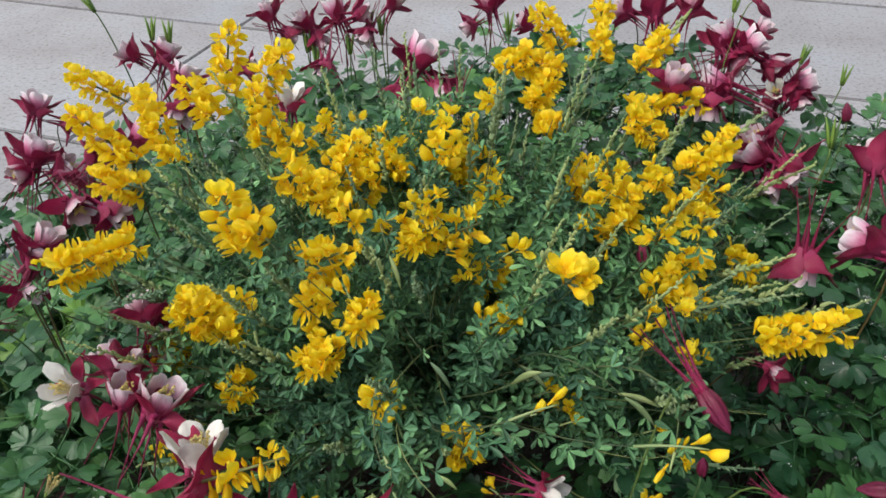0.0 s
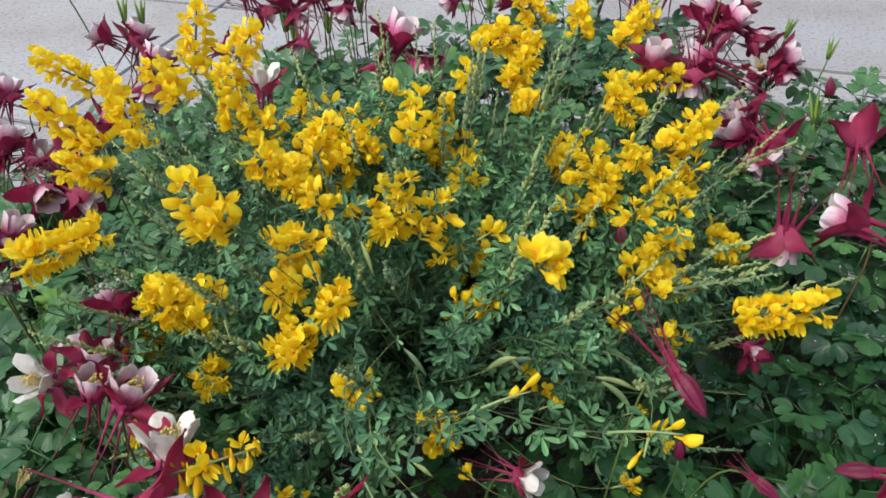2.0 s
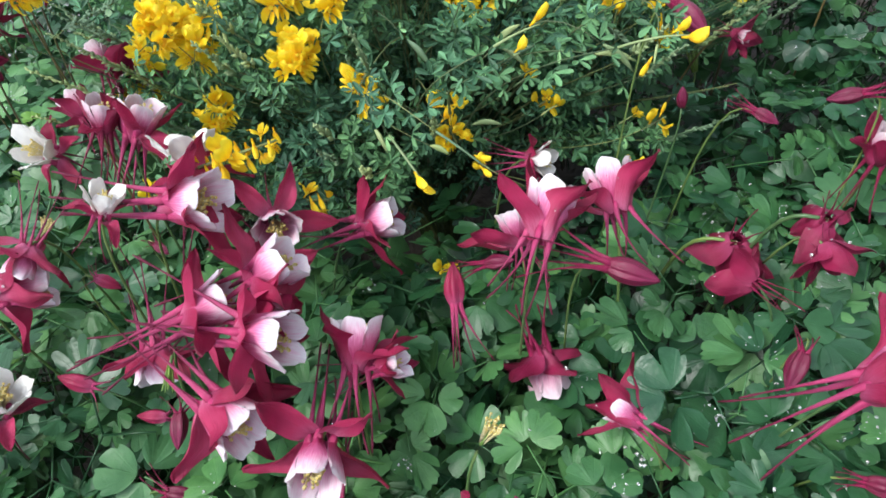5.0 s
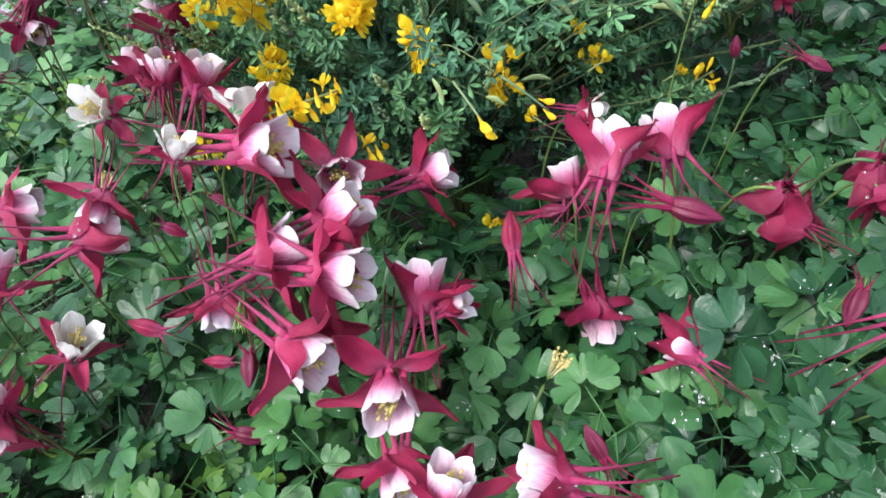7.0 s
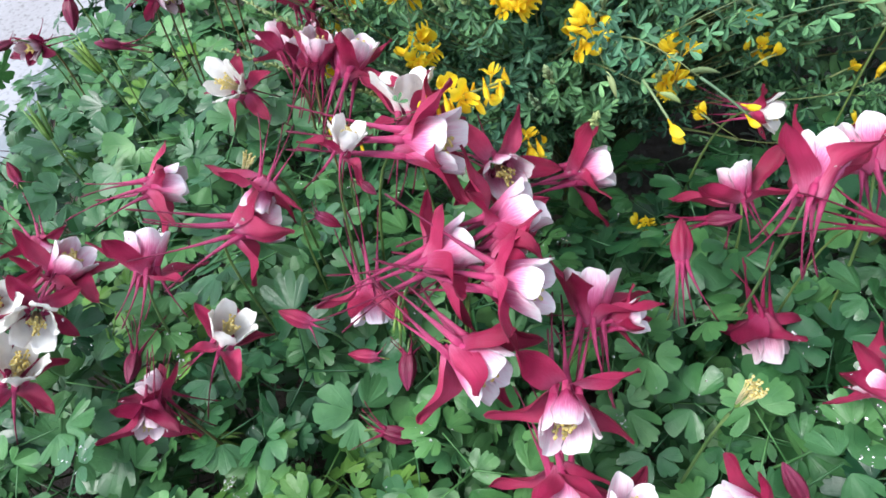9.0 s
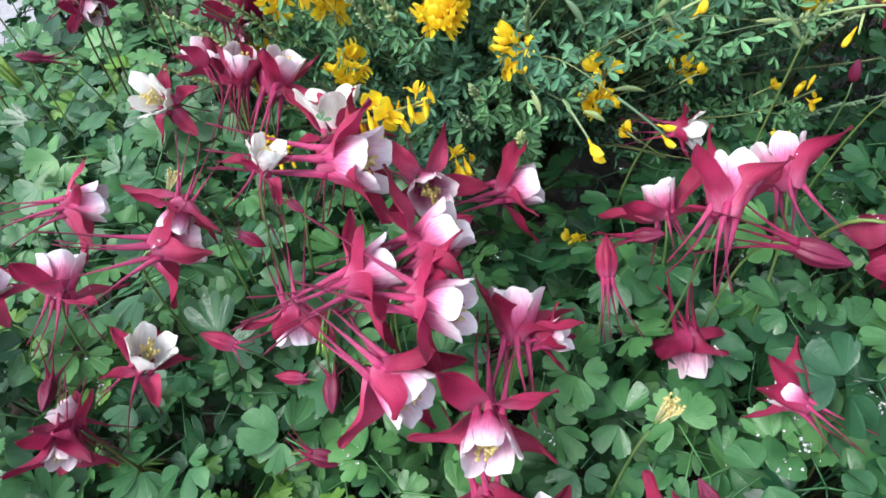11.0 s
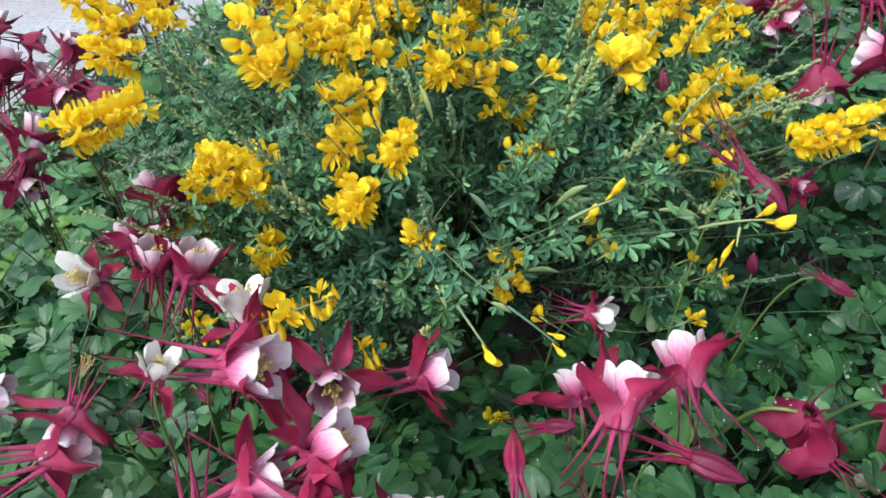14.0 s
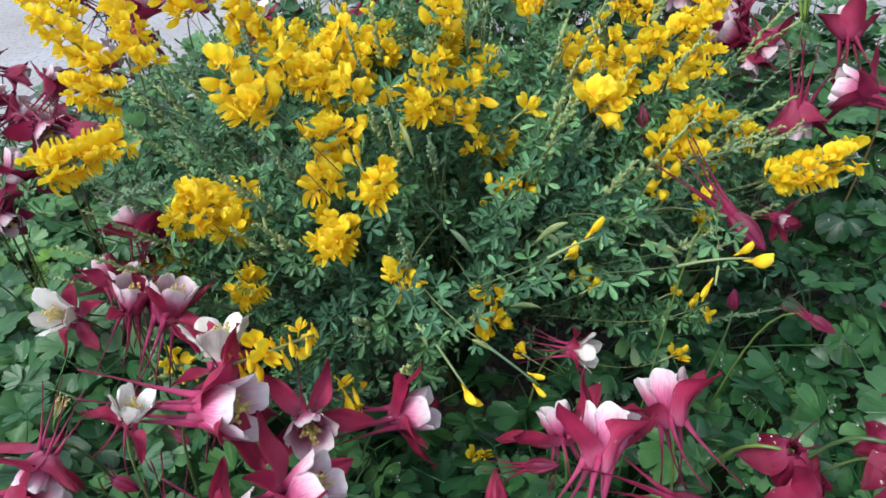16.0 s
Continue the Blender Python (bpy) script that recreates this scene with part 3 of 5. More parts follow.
def spent_columbine(head, axis, size=1.0):
    """A flower that has dropped its petals: stamens and young pods left."""
    base = flower_base(head, axis, 0.6)
    root = tagged(new("spent_columbine"), "spent columbine flower with bare yellow stamens", "flower", "columbine flowers")
    root.matrix_basis = Matrix.Translation(base)
    turn0 = Matrix.Translation(Vector(head) - base) @ facing(axis) @ Matrix.Diagonal((size, size, size, 1))
    put("stamen_tuft", STAMENS[0], root, turn0)
    put("pod", mesh_of("pod", *tube([(0, 0, -0.003), (0, 0, 0.0), (0, 0, 0.006), (0, 0, 0.012)], [0.001, 0.0022, 0.0018, 0.0004], 6)[:2], POD), root, turn0, "young green seed pod")
    stem_to(head, axis, base, root, STEM_GREEN, 0.0011)
    return root


def seed_pods(head, axis, size=1.0):
    """An upright cluster of slender green seed pods on a stalk."""
    base = flower_base(head, axis, 0.3)
    root = tagged(new("columbine_seed_head"), "upright green columbine seed pods on a stalk", "seed head", "columbine seed heads")
    root.matrix_basis = Matrix.Translation(base)
    turn0 = Matrix.Translation(Vector(head) - base) @ facing(axis) @ Matrix.Diagonal((size, size, size, 1))
    q = tube([(0, 0, -0.002), (0.001, 0, 0.008), (0.003, 0, 0.02), (0.006, 0, 0.032)], [0.0010, 0.0020, 0.0017, 0.0003], 6)
    me = mesh_of("pod", q[0], q[1], POD, q[2])
    for k in range(5):
        put("pod", me, root, turn0 @ Matrix.Rotation(k * 1.257, 4, "Z") @ Matrix.Translation((0.0022, 0, 0)))
    stem_to(head, axis, base, root, STEM_GREEN, 0.0012)
    return root


# ---- broom shrub ----
ROOT = Vector((0.06, 0.60, 0.03))
shrub = tagged(new("broom_shrub"), "bushy broom shrub with grey-green leaflets and bright yellow pea flowers", "shrub")
shrub.matrix_basis = Matrix.Translation(ROOT)


def pea_flower_mesh(seed):
    """A pea flower opening towards +z: upright notched banner, two wings and a keel."""
    g = random.Random(seed)
    bits = []
    roll, lift = g.uniform(0.6, 1.3), g.uniform(0.7, 1.2)

    def banner(u, v):
        t = (u - 0.5) * 2
        w = 0.0088 * math.sin(math.pi * (0.10 + 0.66 * v)) ** 0.9
        notch = 0.0030 * math.exp(-(t / 0.34) ** 2) * v ** 3
        return Vector((0.001 + 0.0112 * v * lift - notch - 0.0016 * t * t * v, t * w, 0.003 + 0.0058 * math.sin(v * 1.6) - 0.0022 * roll * t * t + 0.0009 * math.sin(6 * t + seed)))

    bits.append(grid(7, 6, banner))
    for side in (-1, 1):
        def wing(u, v):
            w = 0.0030 * math.sin(math.pi * (0.1 + 0.86 * v)) ** 0.8
            t = (u - 0.5) * 2
            return Vector((-0.0005 - 0.0050 * v + t * w, side * (0.0014 + 0.0036 * math.sin(v * 2.2) * roll + 0.001 * t), 0.002 + 0.0110 * v))
        bits.append(grid(3, 5, wing))

    def keel(u, v):
        a = math.pi * (0.05 + 0.9 * u)
        r = 0.0018 * math.sin(math.pi * (0.08 + 0.87 * v)) ** 0.7
        return Vector((-0.0028 - 0.0040 * v - r * math.sin(a), r * math.cos(a), 0.002 + 0.0105 * v))

    bits.append(grid(4, 5, keel))
    bits.append(tube([(0, 0, -0.006), (0, 0, -0.002), (0, 0, 0.003)], [0.0006, 0.0008, 0.0020], 5))
    q = joined(bits)
    s2 = g.uniform(0.9, 1.05)
    return mesh_of("flower", [Vector(p) * s2 for p in q[0]], q[1], YELLOW, q[2])


def half_open_mesh(seed):
    """A folded young pea flower: a narrow hood with a slightly raised lip."""
    def hood(u, v):
        a = math.pi * 2 * u
        r = 0.0036 * math.sin(math.pi * (0.06 + 0.76 * v)) ** 0.8
        lip = 0.0035 * v ** 3
        return Vector((r * math.cos(a) * 1.35 + lip, r * math.sin(a) * 0.68, 0.0128 * v))

    q = joined([grid(10, 7, hood), tube([(0, 0, -0.005), (0, 0, 0.002)], [0.0006, 0.0016], 5)])
    return mesh_of("flower", q[0], q[1], YELLOW, q[2])


PEA = [pea_flower_mesh(k) for k in range(6)]
HOOD = [half_open_mesh(1)]


def trifoliate(at, normal, toward, s):
    """Three small leaflets at a point: verts and faces."""
    n = Vector(normal).normalized()
    x = Vector(toward)
    x = (x - n * x.dot(n))
    if x.length < 1e-4:
        x = n.orthogonal()
    x.normalize()
    y = n.cross(x)
    verts, faces = [], []
    for a in (0.0, 1.05, -1.05):
        d = x * math.cos(a) + y * math.sin(a)
        e = n.cross(d)
        o = len(verts)
        L, W = s * rnd.uniform(0.8, 1.2), s * rnd.uniform(0.155, 0.22)
        up = n * (L * rnd.uniform(-0.3, 0.4))
        fold = n * W * 0.45
        verts += [at, at + d * L * 0.42 + e * W * 0.8 + fold + up * 0.25, at + d * L * 0.74 + e * W + fold + up * 0.65, at + d * L * 0.94 + e * W * 0.55 + fold * 0.6 + up * 0.9, at + d * L + up,
                  at + d * L * 0.94 - e * W * 0.55 + fold * 0.6 + up * 0.9, at + d * L * 0.74 - e * W + fold + up * 0.65, at + d * L * 0.42 - e * W * 0.8 + fold + up * 0.25, at + d * L * 0.62 + up * 0.45]
        faces += [(o, o + 8, o + 2, o + 1), (o + 2, o + 8, o + 4, o + 3), (o, o + 7, o + 6, o + 8), (o + 8, o + 6, o + 5, o + 4)]
    return verts, faces


def branch(end, end_dir, leaves=34, s=0.0092, start=0.22, arch=1.0, r=0.0011):
    """A branch from the root to end, with its leaflets. Gives the branch."""
    e, d = Vector(end), Vector(end_dir).normalized()
    flat = Vector((e.x - ROOT.x, e.y - ROOT.y, 0))
    c1 = ROOT + flat * 0.25 + Vector((0, 0, 0.12 + 0.15 * arch))
    c2 = e - d * 0.10
    pts = bezier(ROOT + Vector((rnd.uniform(-0.02, 0.02), rnd.uniform(-0.02, 0.02), 0)), c1, c2, e, 16)
    q = tube([p - ROOT for p in pts], [r * (1.0 - 0.72 * k / 16) for k in range(17)], 5)
    ob = put("branch", mesh_of("branch", q[0], q[1], TWIG, q[2]), shrub)
    verts, faces = [], []
    middle = ROOT + Vector((0, 0, 0.25))
    for k in range(leaves):
        t = start + (0.985 - start) * (k + rnd.random()) / leaves
        i = min(15, int(t * 16))
        p = pts[i].lerp(pts[i + 1], t * 16 - i)
        along = (pts[i + 1] - pts[i]).normalized()
        side = Vector((rnd.gauss(0, 1), rnd.gauss(0, 1), rnd.gauss(0, 1))).cross(along).normalized()
        out = (p - middle).normalized()
        q0 = p + side * rnd.uniform(0.002, 0.013) + along * rnd.uniform(0, 0.004)
        if 0.07 < q0.x < 0.20 and q0.y < 0.42 and q0.z < 0.405:
            continue
        if noise.noise(q0 * 14.0) < -0.02 and rnd.random() < 0.93:
            continue
        nrm = out * 0.7 + Vector((0, -0.1, 0.55)) + Vector((rnd.gauss(0, 0.6), rnd.gauss(0, 0.6), rnd.gauss(0, 0.5)))
        v, f = trifoliate(q0 - ROOT, nrm, side + along * 0.7, s * rnd.uniform(0.75, 1.2))
        o = len(verts)
        verts += v
        faces += [tuple(n + o for n in g) for g in f]
    put("foliage", mesh_of("foliage", verts, faces, BROOM_LEAF, smooth=False), ob, None, "small grey-green three-part leaflets")
    return ob


def bud_spike(ob, a, b, n=16):
    """A spike of downy green buds from a to b at a branch's end."""
    a, b = Vector(a) - ROOT, Vector(b) - ROOT
    d = (b - a)
    bits = [tube([a, b], [0.0011, 0.0005], 5)]
    for k in range(n):
        t = (k + 0.5) / n
        w = Vector((rnd.gauss(0, 1), rnd.gauss(0, 1), rnd.gauss(0, 1))).cross(d).normalized()
        s = 0.0078 * (1.0 - 0.6 * t)
        p = a + d * t
        g = (w * 0.75 + d.normalized()).normalized()
        bits.append(tube([p, p + g * s * 0.5, p + g * s], [0.0006, 0.0021 * (1 - 0.5 * t), 0.0003], 5))
    q = joined(bits)
    return put("bud_spike", mesh_of("bud_spike", q[0], q[1], BROOM_BUD, q[2]), ob, None, "downy pale green flower buds")


def seed_pod(a, b):
    """A curved flat seed pod from a to b on the shrub."""
    a, b = Vector(a) - ROOT, Vector(b) - ROOT
    d = b - a
    side = d.cross(Vector((0, 0, 1))).normalized()
    mid = a.lerp(b, 0.5) + Vector((0, 0, 0.16)) * d.length
    pts = bezier(a, a.lerp(mid, 0.9), b.lerp(mid, 0.9), b, 8)
    v, f, u = tube(pts, [0.0008, 0.0016, 0.0022, 0.0026, 0.0027, 0.0026, 0.0022, 0.0014, 0.0004], 8)
    flat = []
    for k, p in enumerate(v):
        c = pts[k // 8]
        w = (p - c).dot(side)
        flat.append(p - side * w * 0.5)
    return put("pod", mesh_of("pod", flat, f, BROOM_BUD, u), shrub, None, "downy pale green seed pod")


def raceme(a, b, n=14, full=1.0, size=1.0, spike=0.0, leaves=26, droop=0.0):
    """A flowering branch tip: pea flowers round the line from a to b; spike: length of buds beyond b; droop: how far the
    young flowers hang."""
    a, b = Vector(a), Vector(b)
    d = b - a
    ob = branch(a, d, int(leaves * 1.6))
    thick = 0.0013 if n > 3 else 0.0009
    sag = Vector((rnd.uniform(-0.06, 0.06), 0, 0.07)) * d.length if n < 4 else Vector((0, 0, 0))
    q = tube([p - ROOT for p in bezier(a, a.lerp(b, 0.33) + sag, a.lerp(b, 0.67) + sag, b, 6)], [thick * (1.0 - 0.06 * k) for k in range(7)], 6)
    stalk = put("raceme", mesh_of("raceme", q[0], q[1], TWIG if n > 3 else BROOM_BUD, q[2]), shrub, None, "spray of bright yellow pea flowers")
    dn = d.normalized()
    n = n if n < 4 else int(n * 1.35)
    for k in range(n):
        t = (k + 0.35 + 0.3 * rnd.random()) / n if n > 3 else 0.72 + 0.28 * (k + 0.7) / n
        q1 = 2.4 * k + rnd.uniform(-0.7, 0.7)
        side = dn.orthogonal()
        side = (side * math.cos(q1) + dn.cross(side) * math.sin(q1)).normalized()
        side = (side + Vector((0, -0.25, 0.15))).normalized()
        p = a + d * t + sag * 3 * t * (1 - t) + side * (0.006 if n > 3 else 0.003)
        g = (side + dn * rnd.uniform(0.1, 0.5)).normalized() if n > 3 else (side * 0.4 + dn).normalized()
        young = rnd.random() > full
        if young and droop:
            g = (g * 0.5 + Vector((0, -0.25, -droop))).normalized()
        s = size * rnd.uniform(0.76, 1.12) * (1.0 - 0.25 * t)
        up = Matrix.Translation(p - ROOT) @ facing(g, rnd.uniform(-0.6, 0.6) + (math.pi / 2)) @ Matrix.Diagonal((s, s, s, 1))
        put("flower", HOOD[0] if young else rnd.choice(PEA), stalk, up)
    if spike > 0:
        bud_spike(ob, b, b + dn * spike)
    return stalk


# flowers and buds in the bed
columbine((-0.266, 0.440, 0.359), (-0.356, -0.475, 0.805), 1.05, "white", spread=2)
columbine((-0.203, 0.431, 0.390), (0.011, 0.377, 0.926), 1, "dark")
columbine((-0.215, 0.434, 0.400), (-0.553, 0.642, 0.530), 0.9, "dark")
columbine((-0.153, 0.377, 0.416), (0.433, 0.408, 0.804), 1.1, "bright")
columbine((-0.174, 0.377, 0.425), (0.252, 0.289, 0.924), 0.95, "dark")
columbine((-0.108, 0.340, 0.407), (-0.026, 0.564, 0.825), 1.12, "white", spread=24)
columbine((-0.102, 0.282, 0.429), (0.975, -0.165, 0.148), 1.32, "bright", spread=42, spurs=1.05)
columbine((-0.140, 0.272, 0.437), (0.430, 0.315, 0.846), 0.66, "white", spread=20)
columbine((-0.048, 0.296, 0.393), (0.288, -0.889, 0.355), 1.02, "bright", spread=8)
columbine((0.007, 0.321, 0.357), (0.955, 0.019, 0.295), 1.12, "bright", spread=34)
columbine((0.123, 0.235, 0.424), (0.408, 0.754, 0.515), 1.24, "bright", spread=44, cup=0.92, spurs=0.8)
columbine((0.120, 0.302, 0.347), (-0.194, 0.694, 0.693), 1.1, "bright", spread=30, cup=0.8, spurs=0.7)
columbine((0.179, 0.276, 0.400), (-0.012, 0.854, 0.519), 1.1, "bright", spread=40, cup=1.0, spurs=0.8)
columbine_bud((0.158, 0.215, 0.412), (0.868, -0.497, -0.018), 1.2, "dark", 1.0)
columbine((0.136, 0.353, 0.378), (0.880, -0.454, 0.139), 0.7, "white", spurs=1.1)
columbine((-0.050, 0.236, 0.404), (0.881, 0.252, 0.400), 1.15, "bright", spread=34, spurs=1.1)
columbine((-0.050, 0.222, 0.393), (0.973, 0.224, -0.047), 1.1, "bright", spread=52, cup=0.6)
columbine((-0.088, 0.218, 0.396), (0.923, 0.314, 0.223), 1.12, "bright", spread=30, spurs=1.15)
columbine((-0.051, 0.196, 0.403), (0.954, -0.288, 0.085), 1.22, "bright", spread=38, spurs=1.15)
columbine((-0.073, 0.167, 0.377), (0.731, -0.671, -0.125), 1.22, "bright", spread=34, spurs=1.1)
columbine((-0.139, 0.239, 0.338), (0.118, -0.844, -0.524), 1.0, "bright", spread=34, spurs=1.1)
columbine((0.005, 0.200, 0.358), (0.051, 0.834, 0.549), 1.1, "bright", spread=40, spurs=0.85)
columbine((0.019, 0.195, 0.357), (0.913, -0.039, 0.405), 0.7, "bright")
columbine((-0.015, 0.147, 0.356), (-0.068, -0.989, 0.130), 1.15, "bright", spread=12, spurs=1.1)
columbine((-0.018, 0.121, 0.307), (0.161, -0.984, -0.082), 1.1, "bright")
columbine((-0.301, 0.315, 0.370), (0.960, 0.260, -0.102), 1.0, "bright")
columbine((-0.211, 0.248, 0.398), (0.918, 0.367, -0.150), 1.05, "bright", spread=30, spurs=1.15)
columbine((-0.192, 0.262, 0.419), (-0.378, -0.743, -0.553), 0.95, "bright", spread=20, cup=0.7, spurs=1.2)
columbine((-0.282, 0.240, 0.370), (0.087, 0.763, 0.641), 1.0, "bright", spread=14, spurs=0.75)
columbine((-0.233, 0.204, 0.335), (0.522, 0.249, 0.816), 0.92, "white", spread=14)
columbine((-0.269, 0.156, 0.335), (0.170, -0.974, -0.147), 1.0, "dark", spread=42, cup=0.75)
columbine((-0.269, 0.169, 0.325), (-0.538, 0.412, 0.736), 0.75, "dark")
columbine((-0.367, 0.258, 0.340), (0.652, 0.532, 0.540), 1.05, "bright")
columbine((-0.354, 0.213, 0.360), (0.491, -0.810, 0.319), 0.95, "white", spread=14)
columbine((-0.374, 0.182, 0.330), (0.516, 0.265, 0.814), 1.05, "white", spread=14)
columbine((-0.381, 0.214, 0.370), (0.619, -0.366, 0.695), 1.0, "white", spread=14)
columbine((-0.434, 0.326, 0.300), (0.397, -0.885, -0.243), 0.8, "bright")
columbine((-0.514, 0.415, 0.330), (0.140, -0.335, 0.932), 0.9, "dark")
columbine_bud((0.070, 0.247, 0.345), (0.012, 0.731, 0.682), 1.15, "bright", 0.9)
columbine((0.127, 0.229, 0.301), (0.200, -0.632, -0.749), 1.05, "dark", spread=24, cup=1.15, spurs=0.8)
spent_columbine((0.077, 0.140, 0.357), (0.45, 0.25, 0.80), 0.8)
columbine_bud((0.093, 0.281, 0.346), (0.873, -0.263, 0.411), 0.9, "plum", 0.8)
columbine((0.171, 0.157, 0.333), (-0.730, 0.635, 0.255), 1.0, "bright", spread=60, cup=0.7)
columbine((0.076, 0.076, 0.360), (-0.963, 0.209, 0.169), 1.0, "bright", spread=45)
columbine((0.010, 0.081, 0.330), (0.297, 0.540, 0.788), 1.0, "bright")
columbine_bud((0.099, 0.090, 0.350), (-0.389, 0.840, 0.378), 0.8, "plum", 0.7)
columbine_bud((-0.176, 0.217, 0.331), (-0.894, 0.186, 0.407), 0.95, "bright", 0.3)
columbine_bud((-0.108, 0.185, 0.344), (-0.007, -0.913, -0.408), 0.9, "plum", 0.3)
columbine_bud((-0.136, 0.208, 0.300), (-0.978, 0.024, 0.209), 0.8, "bright", 0.2)
columbine_bud((-0.130, 0.158, 0.290), (0.952, -0.177, -0.249), 0.95, "dark", 0.5)
columbine_bud((-0.147, 0.318, 0.360), (0.748, -0.653, -0.116), 0.6, "dark", 0.3)
columbine_bud((-0.169, 0.271, 0.380), (0.844, -0.209, -0.494), 0.7, "bright", 0.3)
columbine_bud((-0.308, 0.210, 0.310), (0.062, -0.997, -0.046), 0.9, "dark", 0.8)
columbine_bud((-0.394, 0.513, 0.360), (-0.811, -0.365, 0.457), 0.9, "dark", 0.8)
columbine((-0.482, 0.524, 0.360), (-0.107, -0.946, 0.306), 0.80, "dark")
columbine_bud((-0.407, 0.495, 0.420), (-0.022, -0.594, -0.804), 1.0, "dark", 0.5)
columbine_bud((-0.483, 0.399, 0.300), (-0.284, 0.501, 0.817), 0.8, "bright", 0.2)
columbine((-0.347, 0.533, 0.400), (0.815, -0.520, -0.257), 0.90, "dark")
columbine_bud((-0.486, 0.500, 0.380), (-0.693, -0.721, 0.015), 0.7, "dark", 0.3)
columbine_bud((-0.460, 0.309, 0.330), (-0.778, -0.459, 0.430), 0.9, "dark", 0.5)
spent_columbine((-0.245, 0.346, 0.350), (0.443, 0.565, 0.696), 0.7)
columbine((0.271, 0.246, 0.345), (-0.400, 0.850, -0.200), 0.80, "deep", spread=30, cup=0.7, spurs=1.2)
seed_pods((-0.403, 0.475, 0.360), (-0.491, 0.241, 0.837), 1.0)
seed_pods((-0.446, 0.424, 0.330), (-0.304, 0.445, 0.842), 1.0)
seed_pods((-0.113, 0.208, 0.360), (0.001, -0.932, -0.363), 0.5)
seed_pods((-0.276, 0.171, 0.260), (0.952, -0.127, -0.278), 1.1)
columbine((0.270, 0.277, 0.350), (0.060, 0.240, -0.970), 0.92, "deep", spread=58, cup=0.8, spurs=0.6, hook=(-0.036, 0.000, 0.012))
columbine((0.305, 0.248, 0.397), (0.100, 0.300, -0.949), 0.78, "deep", spread=58, cup=0.8, spurs=0.6, hook=(-0.030, 0.004, 0.008))
columbine((0.302, 0.234, 0.386), (0.200, -0.874, -0.442), 0.75, "deep", spread=40, cup=0.6, spurs=0.7)
columbine((0.289, 0.142, 0.380), (0.766, 0.005, 0.643), 1.2, "bright", spurs=1.2)
columbine_bud((0.268, 0.172, 0.370), (-0.504, -0.658, -0.560), 1.0, "dark", 0.3)
columbine((0.379, 0.318, 0.380), (0.283, 0.172, 0.943), 1.0, "dark")
columbine_bud((0.282, 0.328, 0.424), (0.711, -0.683, -0.166), 0.7, "dark", 0.7)
columbine_bud((0.359, 0.334, 0.426), (-0.895, 0.281, -0.345), 0.9, "dark", 0.8)
columbine_bud((0.238, 0.343, 0.421), (-0.053, 0.227, 0.972), 0.6, "dark", 0.0)
columbine_bud((0.224, 0.354, 0.494), (0.486, -0.801, -0.349), 1.15, "dark", 1.2)
columbine((0.324, 0.463, 0.400), (0.569, -0.815, 0.109), 0.8, "dark", spread=60, cup=0.6)
columbine_bud((0.288, 0.109, 0.330), (0.752, -0.563, 0.343), 0.9, "dark", 0.4)
columbine((0.364, 0.545, 0.454), (-0.099, -0.371, -0.923), 1.15, "dark", spread=30)
columbine((0.422, 0.545, 0.463), (-0.829, 0.552, 0.090), 1.2, "rose", spread=36)
columbine((0.315, 1.020, 0.490), (-0.104, 0.353, 0.930), 1.20, "rose")
columbine((0.280, 1.030, 0.492), (-0.894, 0.296, 0.336), 1.14, "dark")
columbine((0.356, 1.020, 0.497), (0.342, 0.219, 0.914), 1.14, "dark")
columbine((0.406, 0.990, 0.461), (-0.315, 0.357, 0.879), 1.30, "rose")
columbine((0.427, 0.980, 0.461), (0.776, -0.039, 0.629), 1.26, "rose")
columbine((0.417, 0.970, 0.457), (0.374, -0.687, -0.624), 1.14, "dark")
columbine((0.464, 0.980, 0.447), (0.737, -0.619, -0.272), 1.08, "dark")
columbine((0.376, 0.860, 0.461), (-0.910, 0.340, 0.236), 1.26, "rose")
columbine((0.351, 0.840, 0.455), (0.066, -0.530, -0.846), 1.20, "dark")
columbine((0.480, 0.970, 0.431), (-0.010, 0.226, 0.974), 1.02, "rose")
columbine((0.506, 0.970, 0.415), (0.793, -0.291, 0.535), 1.18, "rose")
columbine((0.479, 0.950, 0.412), (-0.558, -0.459, 0.691), 0.74, "white")
columbine((0.482, 0.960, 0.394), (-0.772, -0.330, -0.544), 1.02, "dark")
columbine((0.511, 0.960, 0.406), (0.345, -0.744, -0.572), 0.96, "dark")
columbine((0.450, 1.000, 0.475), (0.523, -0.083, 0.848), 0.96, "dark")
columbine((0.396, 0.750, 0.430), (-0.904, 0.036, 0.426), 1.30, "rose")
columbine((0.414, 0.735, 0.431), (0.436, -0.839, -0.326), 1.14, "dark")
columbine((0.386, 0.760, 0.435), (-0.170, 0.016, 0.985), 1.08, "dark")
columbine((0.403, 0.730, 0.415), (-0.304, -0.753, -0.584), 1.08, "dark")
columbine((-0.247, 1.090, 0.457), (-0.105, 0.219, 0.970), 1.14, "dark")
columbine((-0.228, 1.090, 0.437), (0.898, -0.081, -0.432), 1.02, "dark")
columbine((-0.188, 1.090, 0.445), (-0.775, -0.071, 0.628), 1.10, "dark")
columbine((-0.180, 1.090, 0.431), (0.651, -0.292, -0.701), 1.02, "dark")
columbine((-0.146, 1.110, 0.451), (-0.404, 0.228, 0.886), 1.26, "rose")
columbine((-0.117, 1.100, 0.458), (0.967, 0.089, 0.240), 1.14, "dark")
columbine((-0.099, 1.100, 0.437), (-0.310, -0.610, -0.729), 1.08, "dark")
